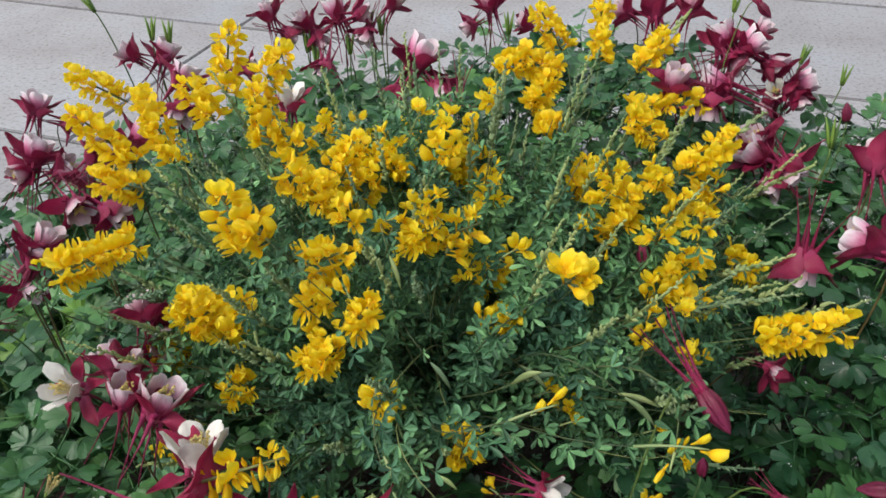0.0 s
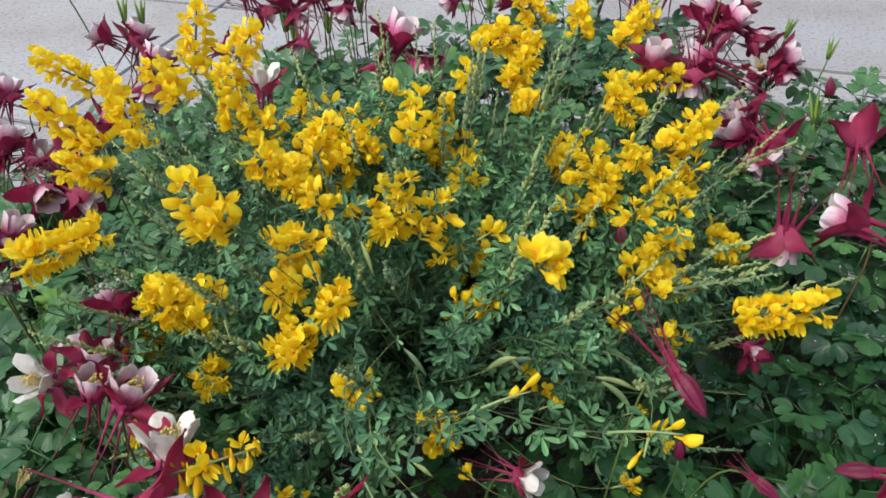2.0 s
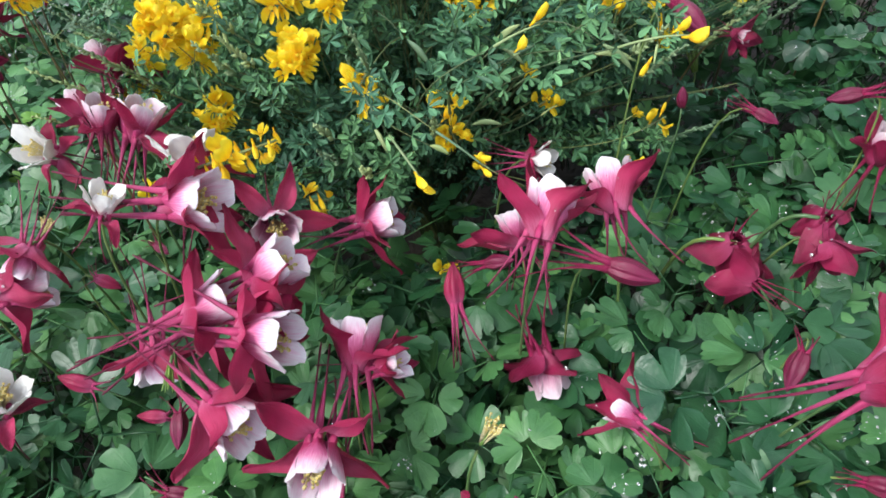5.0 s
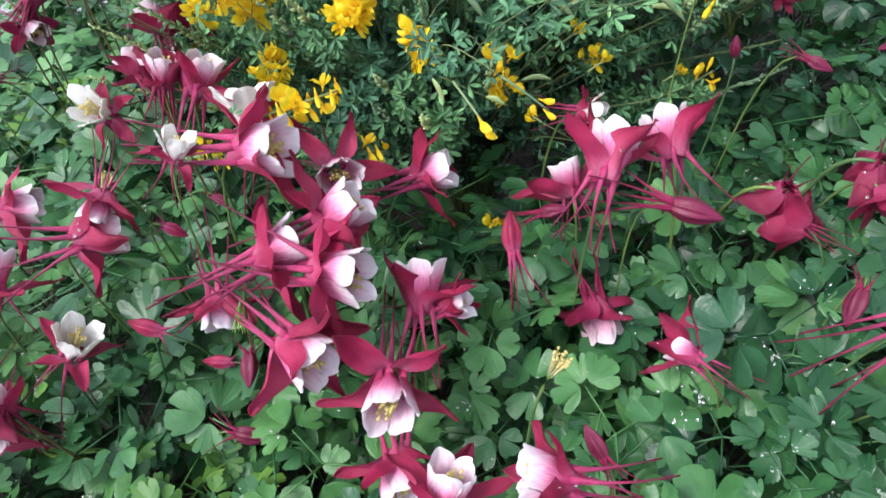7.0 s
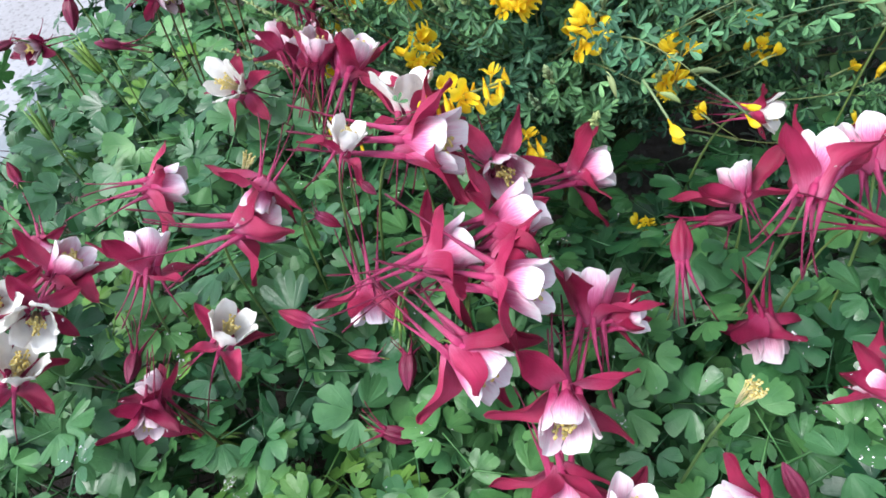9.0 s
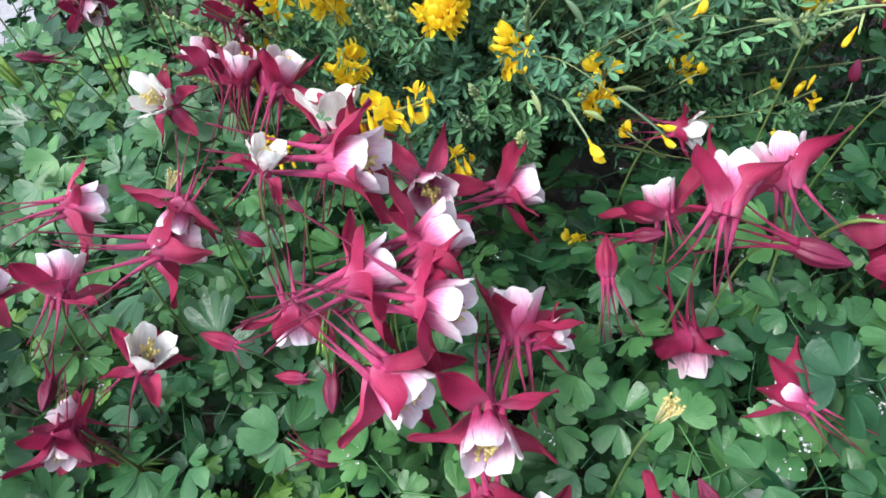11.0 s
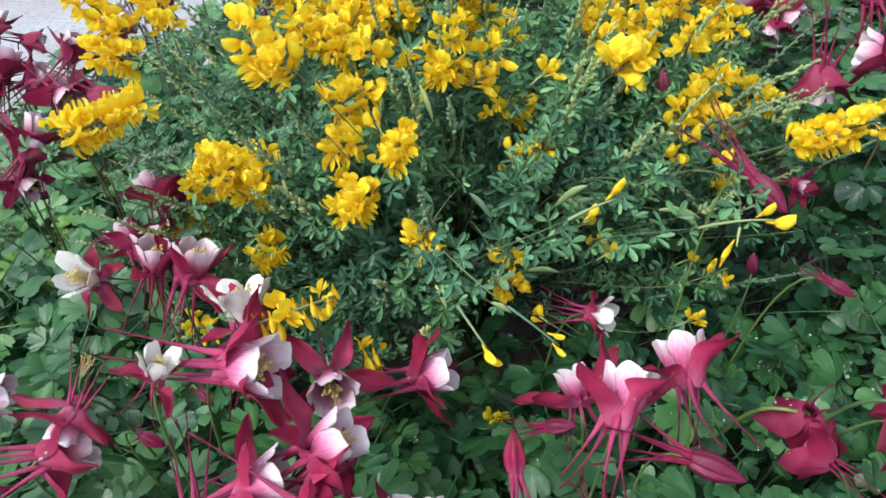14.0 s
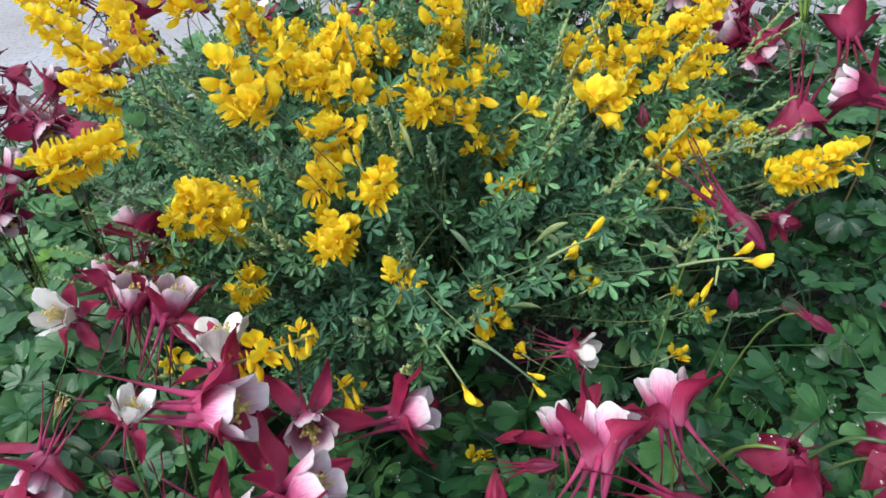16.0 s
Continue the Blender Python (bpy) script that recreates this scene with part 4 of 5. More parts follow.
columbine((-0.063, 1.110, 0.469), (0.535, 0.174, 0.826), 1.14, "dark")
columbine((-0.148, 1.000, 0.424), (-0.164, -0.764, -0.623), 1.20, "dark")
columbine((-0.020, 1.020, 0.414), (0.484, 0.263, 0.835), 1.74, "rose")
columbine((0.011, 1.000, 0.394), (0.550, -0.601, -0.579), 1.26, "dark")
columbine((-0.045, 1.000, 0.385), (-0.569, -0.623, -0.538), 1.20, "dark")
columbine((0.090, 1.090, 0.474), (-0.138, 0.322, 0.937), 1.20, "dark")
columbine((0.064, 1.080, 0.455), (-0.820, -0.365, -0.441), 0.90, "dark")
columbine((0.148, 1.060, 0.462), (-0.930, 0.176, 0.323), 0.96, "dark")
columbine((0.051, 0.830, 0.446), (0.039, -0.781, -0.623), 1.02, "rose")
columbine((-0.552, 0.909, 0.382), (0.194, 0.480, 0.856), 1.20, "rose")
columbine((-0.517, 0.915, 0.364), (0.903, 0.205, -0.378), 1.02, "dark")
columbine((-0.467, 0.762, 0.395), (0.325, 0.508, 0.798), 1.20, "rose")
columbine((-0.440, 0.759, 0.379), (0.821, 0.330, 0.466), 1.14, "dark")
columbine((-0.415, 0.764, 0.361), (0.229, 0.207, 0.951), 1.08, "dark")
columbine((-0.470, 0.750, 0.389), (-0.502, -0.863, 0.063), 1.02, "dark")
columbine((-0.424, 0.987, 0.435), (-0.741, -0.256, 0.620), 1.10, "dark")
columbine((-0.390, 1.000, 0.425), (0.454, 0.337, 0.825), 1.20, "rose")
columbine((-0.296, 0.840, 0.460), (0.445, 0.474, 0.759), 1.20, "rose")
columbine((-0.291, 0.820, 0.444), (-0.024, -0.695, -0.719), 1.08, "dark")
columbine((-0.284, 1.030, 0.400), (0.956, 0.242, 0.168), 1.02, "dark")
columbine((-0.292, 0.700, 0.461), (0.691, 0.339, 0.639), 1.02, "rose")
columbine((-0.342, 0.690, 0.441), (0.614, 0.384, 0.689), 1.08, "dark")
columbine((0.501, 0.719, 0.436), (0.167, 0.779, 0.605), 1.33, "dark")
columbine((0.273, 0.723, 0.523), (0.135, -0.015, 0.991), 1.02, "dark")
columbine_bud((0.473, 0.754, 0.473), (-0.113, 0.399, 0.910), 0.8, "dark", 0.0)
columbine_bud((0.404, 0.901, 0.550), (0.579, -0.543, -0.608), 0.9, "dark", 1.2)
columbine_bud((0.224, 0.524, 0.453), (-0.078, 0.469, 0.880), 0.9, "dark", 0.4)
columbine((-0.313, 0.596, 0.450), (0.716, -0.692, -0.092), 1.00, "dark")
columbine((-0.278, 0.592, 0.450), (0.812, -0.238, -0.534), 1.00, "dark")
columbine((-0.325, 0.546, 0.432), (0.421, 0.586, 0.692), 1.05, "dark")
columbine((-0.192, 0.475, 0.399), (0.587, -0.784, 0.203), 1.1, "dark")
columbine((-0.205, 0.480, 0.414), (-0.324, 0.415, 0.850), 0.9, "dark")
columbine((-0.155, 0.816, 0.446), (0.083, 0.107, 0.991), 1.14, "white")
columbine((-0.332, 0.537, 0.421), (0.601, 0.429, 0.674), 1.00, "dark")
seed_pods((-0.398, 1.001, 0.456), (0.030, 0.277, 0.960), 1.0)
seed_pods((-0.379, 1.011, 0.447), (0.028, 0.280, 0.959), 1.0)
seed_pods((-0.194, 1.080, 0.410), (0.011, 0.286, 0.958), 1.0)
seed_pods((-0.098, 1.104, 0.433), (0.004, 0.259, 0.966), 1.0)
seed_pods((-0.080, 1.103, 0.429), (0.002, 0.262, 0.965), 1.0)
seed_pods((-0.181, 1.075, 0.393), (0.009, 0.300, 0.954), 1.0)
seed_pods((-0.129, 1.088, 0.403), (0.005, 0.288, 0.958), 1.0)
seed_pods((0.117, 1.074, 0.443), (-0.015, 0.261, 0.965), 1.0)
seed_pods((0.463, 0.747, 0.446), (-0.065, 0.416, 0.907), 1.0)
seed_pods((0.363, 0.611, 0.265), (-0.072, 0.659, 0.749), 1.0)
seed_pods((0.654, 1.127, 0.347), (0.160, 0.334, 0.929), 1.0)
seed_pods((0.709, 1.084, 0.320), (0.194, 0.339, 0.921), 1.0)
seed_pods((0.512, 0.983, 0.442), (0.250, 0.273, 0.929), 0.8)
seed_pods((-0.461, 0.985, 0.501), (-0.451, 0.046, 0.891), 0.8)
seed_pods((0.415, 1.008, 0.503), (0.084, 0.297, 0.951), 0.9)

# flowering branch tips
raceme((-0.293, 0.710, 0.502), (-0.339, 0.699, 0.539), 16, 1.0, 1.0, 0.0, 26)
raceme((-0.215, 0.560, 0.519), (-0.254, 0.561, 0.566), 18, 1.0, 1.0, 0.0, 26)
raceme((-0.185, 0.570, 0.514), (-0.208, 0.591, 0.571), 20, 1.0, 1.0, 0.0, 26)
raceme((-0.208, 0.549, 0.500), (-0.241, 0.538, 0.515), 14, 1.0, 1.0, 0.0, 26)
raceme((-0.163, 0.661, 0.538), (-0.157, 0.687, 0.592), 16, 1.0, 1.0, 0.0, 26)
raceme((-0.104, 0.592, 0.521), (-0.116, 0.615, 0.569), 18, 1.0, 1.0, 0.0, 26)
raceme((-0.107, 0.619, 0.572), (-0.089, 0.634, 0.595), 9, 1.0, 1.0, 0.0, 26)
raceme((-0.148, 0.588, 0.547), (-0.167, 0.594, 0.580), 12, 1.0, 1.0, 0.0, 26)
raceme((-0.094, 0.585, 0.507), (-0.075, 0.605, 0.528), 9, 1.0, 1.0, 0.0, 26)
raceme((-0.064, 0.415, 0.546), (-0.086, 0.430, 0.578), 10, 0.8, 1.15, 0.0, 26)
raceme((-0.054, 0.420, 0.547), (-0.068, 0.426, 0.561), 5, 0.5, 1.1, 0.0, 26)
raceme((-0.222, 0.428, 0.506), (-0.175, 0.466, 0.510), 20, 1.0, 1.0, 0.0, 26)
raceme((-0.132, 0.420, 0.466), (-0.111, 0.438, 0.471), 12, 1.0, 1.0, 0.0, 26)
raceme((-0.105, 0.424, 0.455), (-0.097, 0.446, 0.473), 11, 1.0, 1.0, 0.0, 26)
raceme((-0.125, 0.429, 0.470), (-0.133, 0.436, 0.483), 6, 1.0, 1.0, 0.0, 26)
raceme((-0.073, 0.530, 0.536), (-0.031, 0.520, 0.503), 16, 1.0, 1.0, 0.0, 26)
raceme((-0.049, 0.524, 0.514), (-0.040, 0.533, 0.524), 9, 1.0, 1.0, 0.0, 26)
raceme((-0.042, 0.451, 0.502), (-0.016, 0.446, 0.519), 10, 1.0, 1.0, 0.0, 26)
raceme((0.018, 0.471, 0.516), (0.022, 0.480, 0.527), 6, 1.0, 1.0, 0.0, 26)
raceme((0.035, 0.469, 0.510), (0.045, 0.462, 0.531), 9, 1.0, 1.0, 0.0, 26)
raceme((0.060, 0.467, 0.505), (0.064, 0.475, 0.515), 7, 0.8, 1.0, 0.0, 26)
raceme((0.068, 0.477, 0.518), (0.085, 0.481, 0.524), 5, 0.5, 1.0, 0.0, 26)
raceme((-0.045, 0.441, 0.475), (-0.023, 0.433, 0.489), 9, 1.0, 1.0, 0.0, 26)
raceme((-0.040, 0.406, 0.438), (-0.019, 0.407, 0.459), 13, 1.0, 1.0, 0.0, 26)
raceme((-0.030, 0.425, 0.452), (-0.040, 0.422, 0.452), 5, 1.0, 1.0, 0.0, 26)
raceme((-0.002, 0.408, 0.482), (0.010, 0.405, 0.505), 9, 1.0, 1.0, 0.0, 26)
raceme((-0.005, 0.421, 0.497), (-0.009, 0.426, 0.504), 3, 0.2, 1.0, 0.0, 26)
raceme((-0.194, 0.457, 0.383), (-0.169, 0.472, 0.382), 12, 1.0, 1.0, 0.0, 26)
raceme((-0.174, 0.454, 0.368), (-0.187, 0.454, 0.375), 6, 1.0, 1.0, 0.0, 26)
raceme((-0.114, 0.414, 0.390), (-0.094, 0.416, 0.410), 9, 1.0, 1.0, 0.0, 26)
raceme((0.022, 0.376, 0.449), (0.015, 0.368, 0.443), 7, 0.15, 1.1, 0.0, 26)
raceme((0.081, 0.518, 0.445), (0.096, 0.512, 0.438), 8, 0.5, 1.0, 0.0, 26)
raceme((0.113, 0.518, 0.447), (0.105, 0.526, 0.456), 3, 0.3, 1.0, 0.0, 26)
raceme((0.096, 0.459, 0.440), (0.118, 0.468, 0.451), 9, 0.4, 1.0, 0.0, 26)
raceme((0.137, 0.377, 0.558), (0.148, 0.380, 0.565), 8, 0.8, 1.0, 0.0, 26)
raceme((0.019, 0.450, 0.492), (0.018, 0.454, 0.497), 1, 0, 1.2, 0.0, 26)
raceme((0.228, 0.489, 0.453), (0.257, 0.496, 0.489), 18, 1.0, 1.0, 0.0, 26)
raceme((0.241, 0.480, 0.449), (0.269, 0.479, 0.460), 8, 0.4, 1.0, 0.05, 26)
raceme((0.292, 0.441, 0.454), (0.347, 0.430, 0.479), 20, 0.95, 1.0, 0.0, 26)
raceme((0.311, 0.578, 0.425), (0.340, 0.558, 0.417), 10, 1.0, 1.0, 0.0, 26)
raceme((0.133, 0.709, 0.505), (0.149, 0.702, 0.540), 18, 1.0, 1.0, 0.0, 26)
raceme((0.100, 0.724, 0.535), (0.127, 0.732, 0.556), 10, 1.0, 1.0, 0.0, 26)
raceme((0.145, 0.660, 0.500), (0.149, 0.669, 0.517), 9, 1.0, 1.0, 0.0, 26)
raceme((0.166, 0.782, 0.536), (0.140, 0.795, 0.577), 17, 1.0, 1.0, 0.0, 26)
raceme((0.206, 0.777, 0.526), (0.204, 0.797, 0.583), 16, 1.0, 1.0, 0.0, 26)
raceme((0.125, 0.728, 0.546), (0.159, 0.724, 0.542), 12, 1.0, 1.0, 0.0, 26)
raceme((0.097, 0.669, 0.531), (0.086, 0.670, 0.539), 4, 1.0, 1.0, 0.0, 26)
raceme((0.247, 0.768, 0.521), (0.274, 0.776, 0.558), 15, 1.0, 1.0, 0.03, 26)
raceme((0.223, 0.666, 0.523), (0.250, 0.647, 0.501), 13, 1.0, 1.0, 0.0, 26)
raceme((0.232, 0.720, 0.499), (0.303, 0.709, 0.516), 14, 1.0, 1.0, 0.0, 26)
raceme((0.171, 0.623, 0.454), (0.190, 0.641, 0.487), 12, 1.0, 1.0, 0.0, 26)
raceme((0.206, 0.548, 0.474), (0.208, 0.554, 0.510), 13, 1.0, 1.0, 0.0, 26)
raceme((0.227, 0.562, 0.503), (0.233, 0.568, 0.516), 5, 1.0, 1.0, 0.0, 26)
raceme((0.241, 0.545, 0.485), (0.257, 0.552, 0.505), 8, 0.5, 1.0, 0.0, 26)
raceme((0.261, 0.597, 0.498), (0.300, 0.604, 0.535), 15, 1.0, 1.0, 0.03, 26)
raceme((0.291, 0.583, 0.494), (0.277, 0.591, 0.497), 4, 0.5, 1.0, 0.0, 26)
raceme((0.012, 0.765, 0.435), (0.031, 0.779, 0.458), 8, 1.0, 1.0, 0.0, 26)
raceme((0.061, 0.767, 0.432), (0.071, 0.774, 0.446), 5, 0.6, 1.0, 0.0, 26)
raceme((-0.034, 0.571, 0.517), (-0.020, 0.584, 0.533), 10, 1.0, 1.0, 0.0, 26)
raceme((-0.005, 0.574, 0.511), (0.004, 0.582, 0.523), 6, 0.7, 1.0, 0.0, 26)
raceme((0.016, 0.641, 0.464), (0.032, 0.651, 0.477), 7, 0.7, 1.0, 0.0, 26)
raceme((0.055, 0.644, 0.462), (0.066, 0.655, 0.479), 7, 0.7, 1.0, 0.0, 26)
raceme((0.083, 0.642, 0.458), (0.094, 0.648, 0.468), 4, 0.6, 1.0, 0.0, 26)
raceme((-0.000, 0.627, 0.449), (0.008, 0.639, 0.464), 6, 0.7, 1.0, 0.0, 26)
raceme((-0.043, 0.567, 0.514), (-0.039, 0.575, 0.526), 5, 0.7, 1.0, 0.0, 26)
raceme((-0.004, 0.762, 0.433), (-0.014, 0.768, 0.448), 5, 0.4, 1.0, 0.0, 26)
raceme((0.005, 0.575, 0.511), (0.019, 0.577, 0.512), 6, 0.7, 1.0, 0.0, 26)
raceme((-0.019, 0.557, 0.492), (-0.010, 0.567, 0.503), 4, 0.6, 1.0, 0.0, 26)
raceme((0.177, 0.311, 0.493), (0.217, 0.306, 0.500), 2, 0.0, 1.05, 0.0, 26)
raceme((0.199, 0.307, 0.495), (0.196, 0.299, 0.488), 1, 0, 1.0, 0.0, 26)
raceme((0.106, 0.326, 0.492), (0.135, 0.333, 0.500), 1, 0, 1.05, 0.0, 26)
raceme((0.201, 0.448, 0.441), (0.205, 0.448, 0.442), 1, 0.0, 1.0, 0.0, 26)
raceme((-0.091, 0.313, 0.431), (-0.038, 0.335, 0.432), 13, 0.35, 1.05, 0.0, 26, 1.0)
raceme((0.038, 0.298, 0.455), (0.058, 0.275, 0.431), 2, 0.0, 0.95, 0.0, 16)
raceme((0.067, 0.288, 0.462), (0.095, 0.271, 0.445), 2, 0.0, 0.95, 0.0, 16)
raceme((-0.031, 0.322, 0.386), (-0.014, 0.325, 0.381), 5, 0.3, 0.9, 0.0, 26, 0.8)
raceme((0.076, 0.372, 0.401), (0.082, 0.364, 0.391), 4, 0.6, 0.9, 0.0, 26)
raceme((0.104, 0.350, 0.375), (0.098, 0.353, 0.378), 3, 0.7, 0.8, 0.0, 26)
raceme((0.121, 0.346, 0.472), (0.125, 0.347, 0.473), 1, 0, 1, 0.0, 26)
raceme((-0.186, 0.408, 0.330), (-0.160, 0.403, 0.330), 6, 0.5, 0.8, 0.0, 26)
raceme((0.069, 0.377, 0.400), (0.082, 0.372, 0.393), 4, 0.5, 0.9, 0.0, 26)
raceme((0.188, 0.542, 0.462), (0.197, 0.538, 0.459), 4, 0.4, 1.0, 0.0, 26)
raceme((0.178, 0.546, 0.465), (0.182, 0.556, 0.479), 4, 0.4, 1.0, 0.0, 26)
raceme((-0.035, 0.646, 0.497), (-0.034, 0.635, 0.526), 2, 0.5299317930558155, 1.0, 0.0, 30)
raceme((0.086, 0.626, 0.436), (0.093, 0.625, 0.462), 4, 0.6245071895486526, 1.0, 0.0, 30)
raceme((-0.083, 0.736, 0.431), (-0.066, 0.736, 0.459), 4, 0.587046028108658, 1.0, 0.0, 30)
raceme((0.024, 0.724, 0.375), (0.037, 0.724, 0.405), 2, 0.8801551518785458, 1.0, 0.0, 30)
raceme((-0.027, 0.749, 0.421), (-0.030, 0.730, 0.459), 2, 0.9250600056392309, 1.0, 0.0, 30)
raceme((0.091, 0.717, 0.367), (0.075, 0.713, 0.399), 4, 0.8816198397006356, 1.0, 0.0, 30)
raceme((-0.004, 0.629, 0.454), (-0.002, 0.611, 0.490), 3, 0.6373002183947325, 1.0, 0.0, 30)
raceme((-0.095, 0.741, 0.449), (-0.087, 0.742, 0.476), 6, 0.8153954238018354, 1.0, 0.0, 30)
raceme((0.052, 0.511, 0.578), (0.062, 0.496, 0.604), 4, 0.5826666419217276, 1.0, 0.0, 30)
raceme((0.016, 0.730, 0.384), (0.009, 0.718, 0.420), 2, 0.8777418526092515, 1.0, 0.0, 30)
raceme((-0.015, 0.563, 0.499), (-0.004, 0.559, 0.523), 4, 0.9205613384387855, 1.0, 0.0, 30)
raceme((-0.098, 0.722, 0.421), (-0.105, 0.715, 0.453), 4, 0.5081843863819884, 1.0, 0.0, 30)
raceme((0.094, 0.553, 0.490), (0.091, 0.534, 0.524), 4, 0.7779783393154802, 1.0, 0.0, 30)
raceme((-0.026, 0.642, 0.484), (-0.020, 0.634, 0.512), 4, 0.7578905277269214, 1.0, 0.0, 30)
raceme((-0.013, 0.745, 0.409), (-0.001, 0.745, 0.437), 2, 0.6976970467104531, 1.0, 0.0, 30)
raceme((0.084, 0.661, 0.491), (0.072, 0.646, 0.521), 3, 0.7729328689605114, 1.0, 0.0, 30)
raceme((0.014, 0.751, 0.412), (0.000, 0.748, 0.441), 6, 0.7932254798296527, 1.0, 0.0, 30)
raceme((-0.041, 0.628, 0.471), (-0.036, 0.614, 0.504), 6, 0.6995759484310723, 1.0, 0.0, 30)
raceme((0.008, 0.583, 0.523), (0.004, 0.568, 0.552), 4, 0.6140243203124038, 1.0, 0.0, 30)
raceme((0.054, 0.747, 0.402), (0.046, 0.744, 0.433), 2, 0.9009614740879455, 1.0, 0.0, 30)
raceme((-0.040, 0.559, 0.502), (-0.025, 0.553, 0.528), 6, 0.6743627104297941, 1.0, 0.0, 30)
raceme((0.088, 0.639, 0.454), (0.099, 0.629, 0.485), 4, 0.6332921076238829, 1.0, 0.0, 30)
raceme((0.082, 0.652, 0.474), (0.079, 0.643, 0.503), 4, 0.6523387764786183, 1.0, 0.0, 30)
raceme((0.011, 0.617, 0.433), (0.008, 0.605, 0.466), 2, 0.677659902382913, 1.0, 0.0, 30)
raceme((0.058, 0.654, 0.477), (0.068, 0.635, 0.512), 6, 0.7561426711267416, 1.0, 0.0, 30)
raceme((0.086, 0.656, 0.482), (0.072, 0.650, 0.509), 2, 0.7745040528058307, 1.0, 0.0, 30)
raceme((-0.007, 0.619, 0.441), (-0.008, 0.617, 0.467), 2, 0.8954183606649295, 1.0, 0.0, 30)
raceme((0.052, 0.503, 0.561), (0.061, 0.500, 0.581), 6, 0.5118770564760649, 1.0, 0.0, 30)
raceme((0.027, 0.640, 0.460), (0.039, 0.624, 0.495), 2, 0.6631563573022221, 1.0, 0.0, 30)
raceme((0.022, 0.592, 0.538), (0.033, 0.579, 0.565), 2, 0.9319406047055154, 1.0, 0.0, 30)
raceme((-0.009, 0.471, 0.526), (-0.009, 0.469, 0.547), 6, 0.5428038517738686, 1.0, 0.0, 30)
raceme((0.046, 0.483, 0.527), (0.049, 0.464, 0.559), 6, 0.8860297800604665, 1.0, 0.0, 30)
raceme((-0.088, 0.689, 0.375), (-0.090, 0.675, 0.414), 6, 0.6901090007512094, 1.0, 0.0, 30)
raceme((-0.046, 0.603, 0.439), (-0.050, 0.596, 0.469), 4, 0.7224148529538484, 1.0, 0.0, 30)
raceme((0.027, 0.550, 0.476), (0.033, 0.551, 0.498), 4, 0.5544287819059701, 1.0, 0.0, 30)
raceme((0.062, 0.637, 0.451), (0.063, 0.631, 0.479), 6, 0.8814065455053222, 1.0, 0.0, 30)
raceme((0.261, 0.558, 0.450), (0.260, 0.554, 0.475), 2, 0.7047674406604361, 0.95, 0.0, 26)
raceme((0.283, 0.591, 0.466), (0.285, 0.579, 0.495), 5, 0.7064997554475791, 0.95, 0.0, 26)
raceme((0.185, 0.573, 0.452), (0.182, 0.575, 0.473), 4, 0.4666273736707865, 0.95, 0.0, 26)
raceme((0.191, 0.600, 0.429), (0.183, 0.596, 0.455), 3, 0.6879912398528119, 0.95, 0.0, 26)
raceme((0.233, 0.564, 0.509), (0.228, 0.555, 0.534), 4, 0.7271262957598775, 0.95, 0.0, 26)
raceme((0.197, 0.572, 0.508), (0.183, 0.548, 0.541), 4, 0.8036250666264284, 0.95, 0.0, 26)
raceme((0.187, 0.581, 0.461), (0.183, 0.560, 0.497), 2, 0.7801259507451457, 0.95, 0.0, 26)
raceme((0.182, 0.578, 0.458), (0.182, 0.561, 0.491), 3, 0.7089334845046584, 0.95, 0.0, 26)
raceme((0.205, 0.566, 0.446), (0.200, 0.554, 0.477), 3, 0.8484373274811943, 0.95, 0.0, 26)
raceme((0.205, 0.594, 0.479), (0.199, 0.586, 0.505), 5, 0.8495088972257467, 0.95, 0.0, 26)
raceme((0.224, 0.594, 0.434), (0.214, 0.577, 0.469), 2, 0.5256417378183167, 0.95, 0.0, 26)
raceme((0.230, 0.603, 0.448), (0.235, 0.601, 0.472), 5, 0.7116146327105287, 0.95, 0.0, 26)
raceme((-0.006, 0.473, 0.487), (-0.006, 0.463, 0.510), 3, 0.7895160197170401, 0.9, 0.0, 22)
raceme((0.073, 0.482, 0.468), (0.079, 0.474, 0.490), 4, 0.7679856519323708, 0.9, 0.0, 22)
raceme((0.088, 0.455, 0.436), (0.089, 0.449, 0.458), 4, 0.5248947438903275, 0.9, 0.0, 22)
raceme((0.214, 0.440, 0.458), (0.206, 0.434, 0.479), 4, 0.5031609847648559, 0.9, 0.0, 22)
raceme((0.237, 0.436, 0.472), (0.230, 0.429, 0.492), 3, 0.7712977214957629, 0.9, 0.0, 22)
raceme((0.210, 0.434, 0.430), (0.210, 0.429, 0.451), 2, 0.711167574126385, 0.9, 0.0, 22)
raceme((0.249, 0.433, 0.433), (0.241, 0.428, 0.454), 3, 0.495339784232017, 0.9, 0.0, 22)
raceme((0.078, 0.363, 0.419), (0.077, 0.359, 0.440), 4, 0.7791713268962042, 0.9, 0.0, 22)
raceme((0.243, 0.471, 0.528), (0.235, 0.462, 0.548), 5, 0.7161769437247489, 0.9, 0.0, 22)
raceme((0.216, 0.479, 0.511), (0.213, 0.468, 0.532), 4, 0.6188541016371116, 0.9, 0.0, 22)
raceme((0.239, 0.400, 0.361), (0.251, 0.396, 0.373), 4, 0.6, 0.9, 0.0, 22)
raceme((0.210, 0.370, 0.338), (0.222, 0.366, 0.350), 3, 0.5, 0.8, 0.0, 22)
raceme((0.229, 0.440, 0.335), (0.241, 0.436, 0.347), 2, 0.5, 0.8, 0.0, 22)
raceme((0.053, 0.330, 0.278), (0.065, 0.326, 0.290), 3, 0.5, 0.8, 0.0, 22)
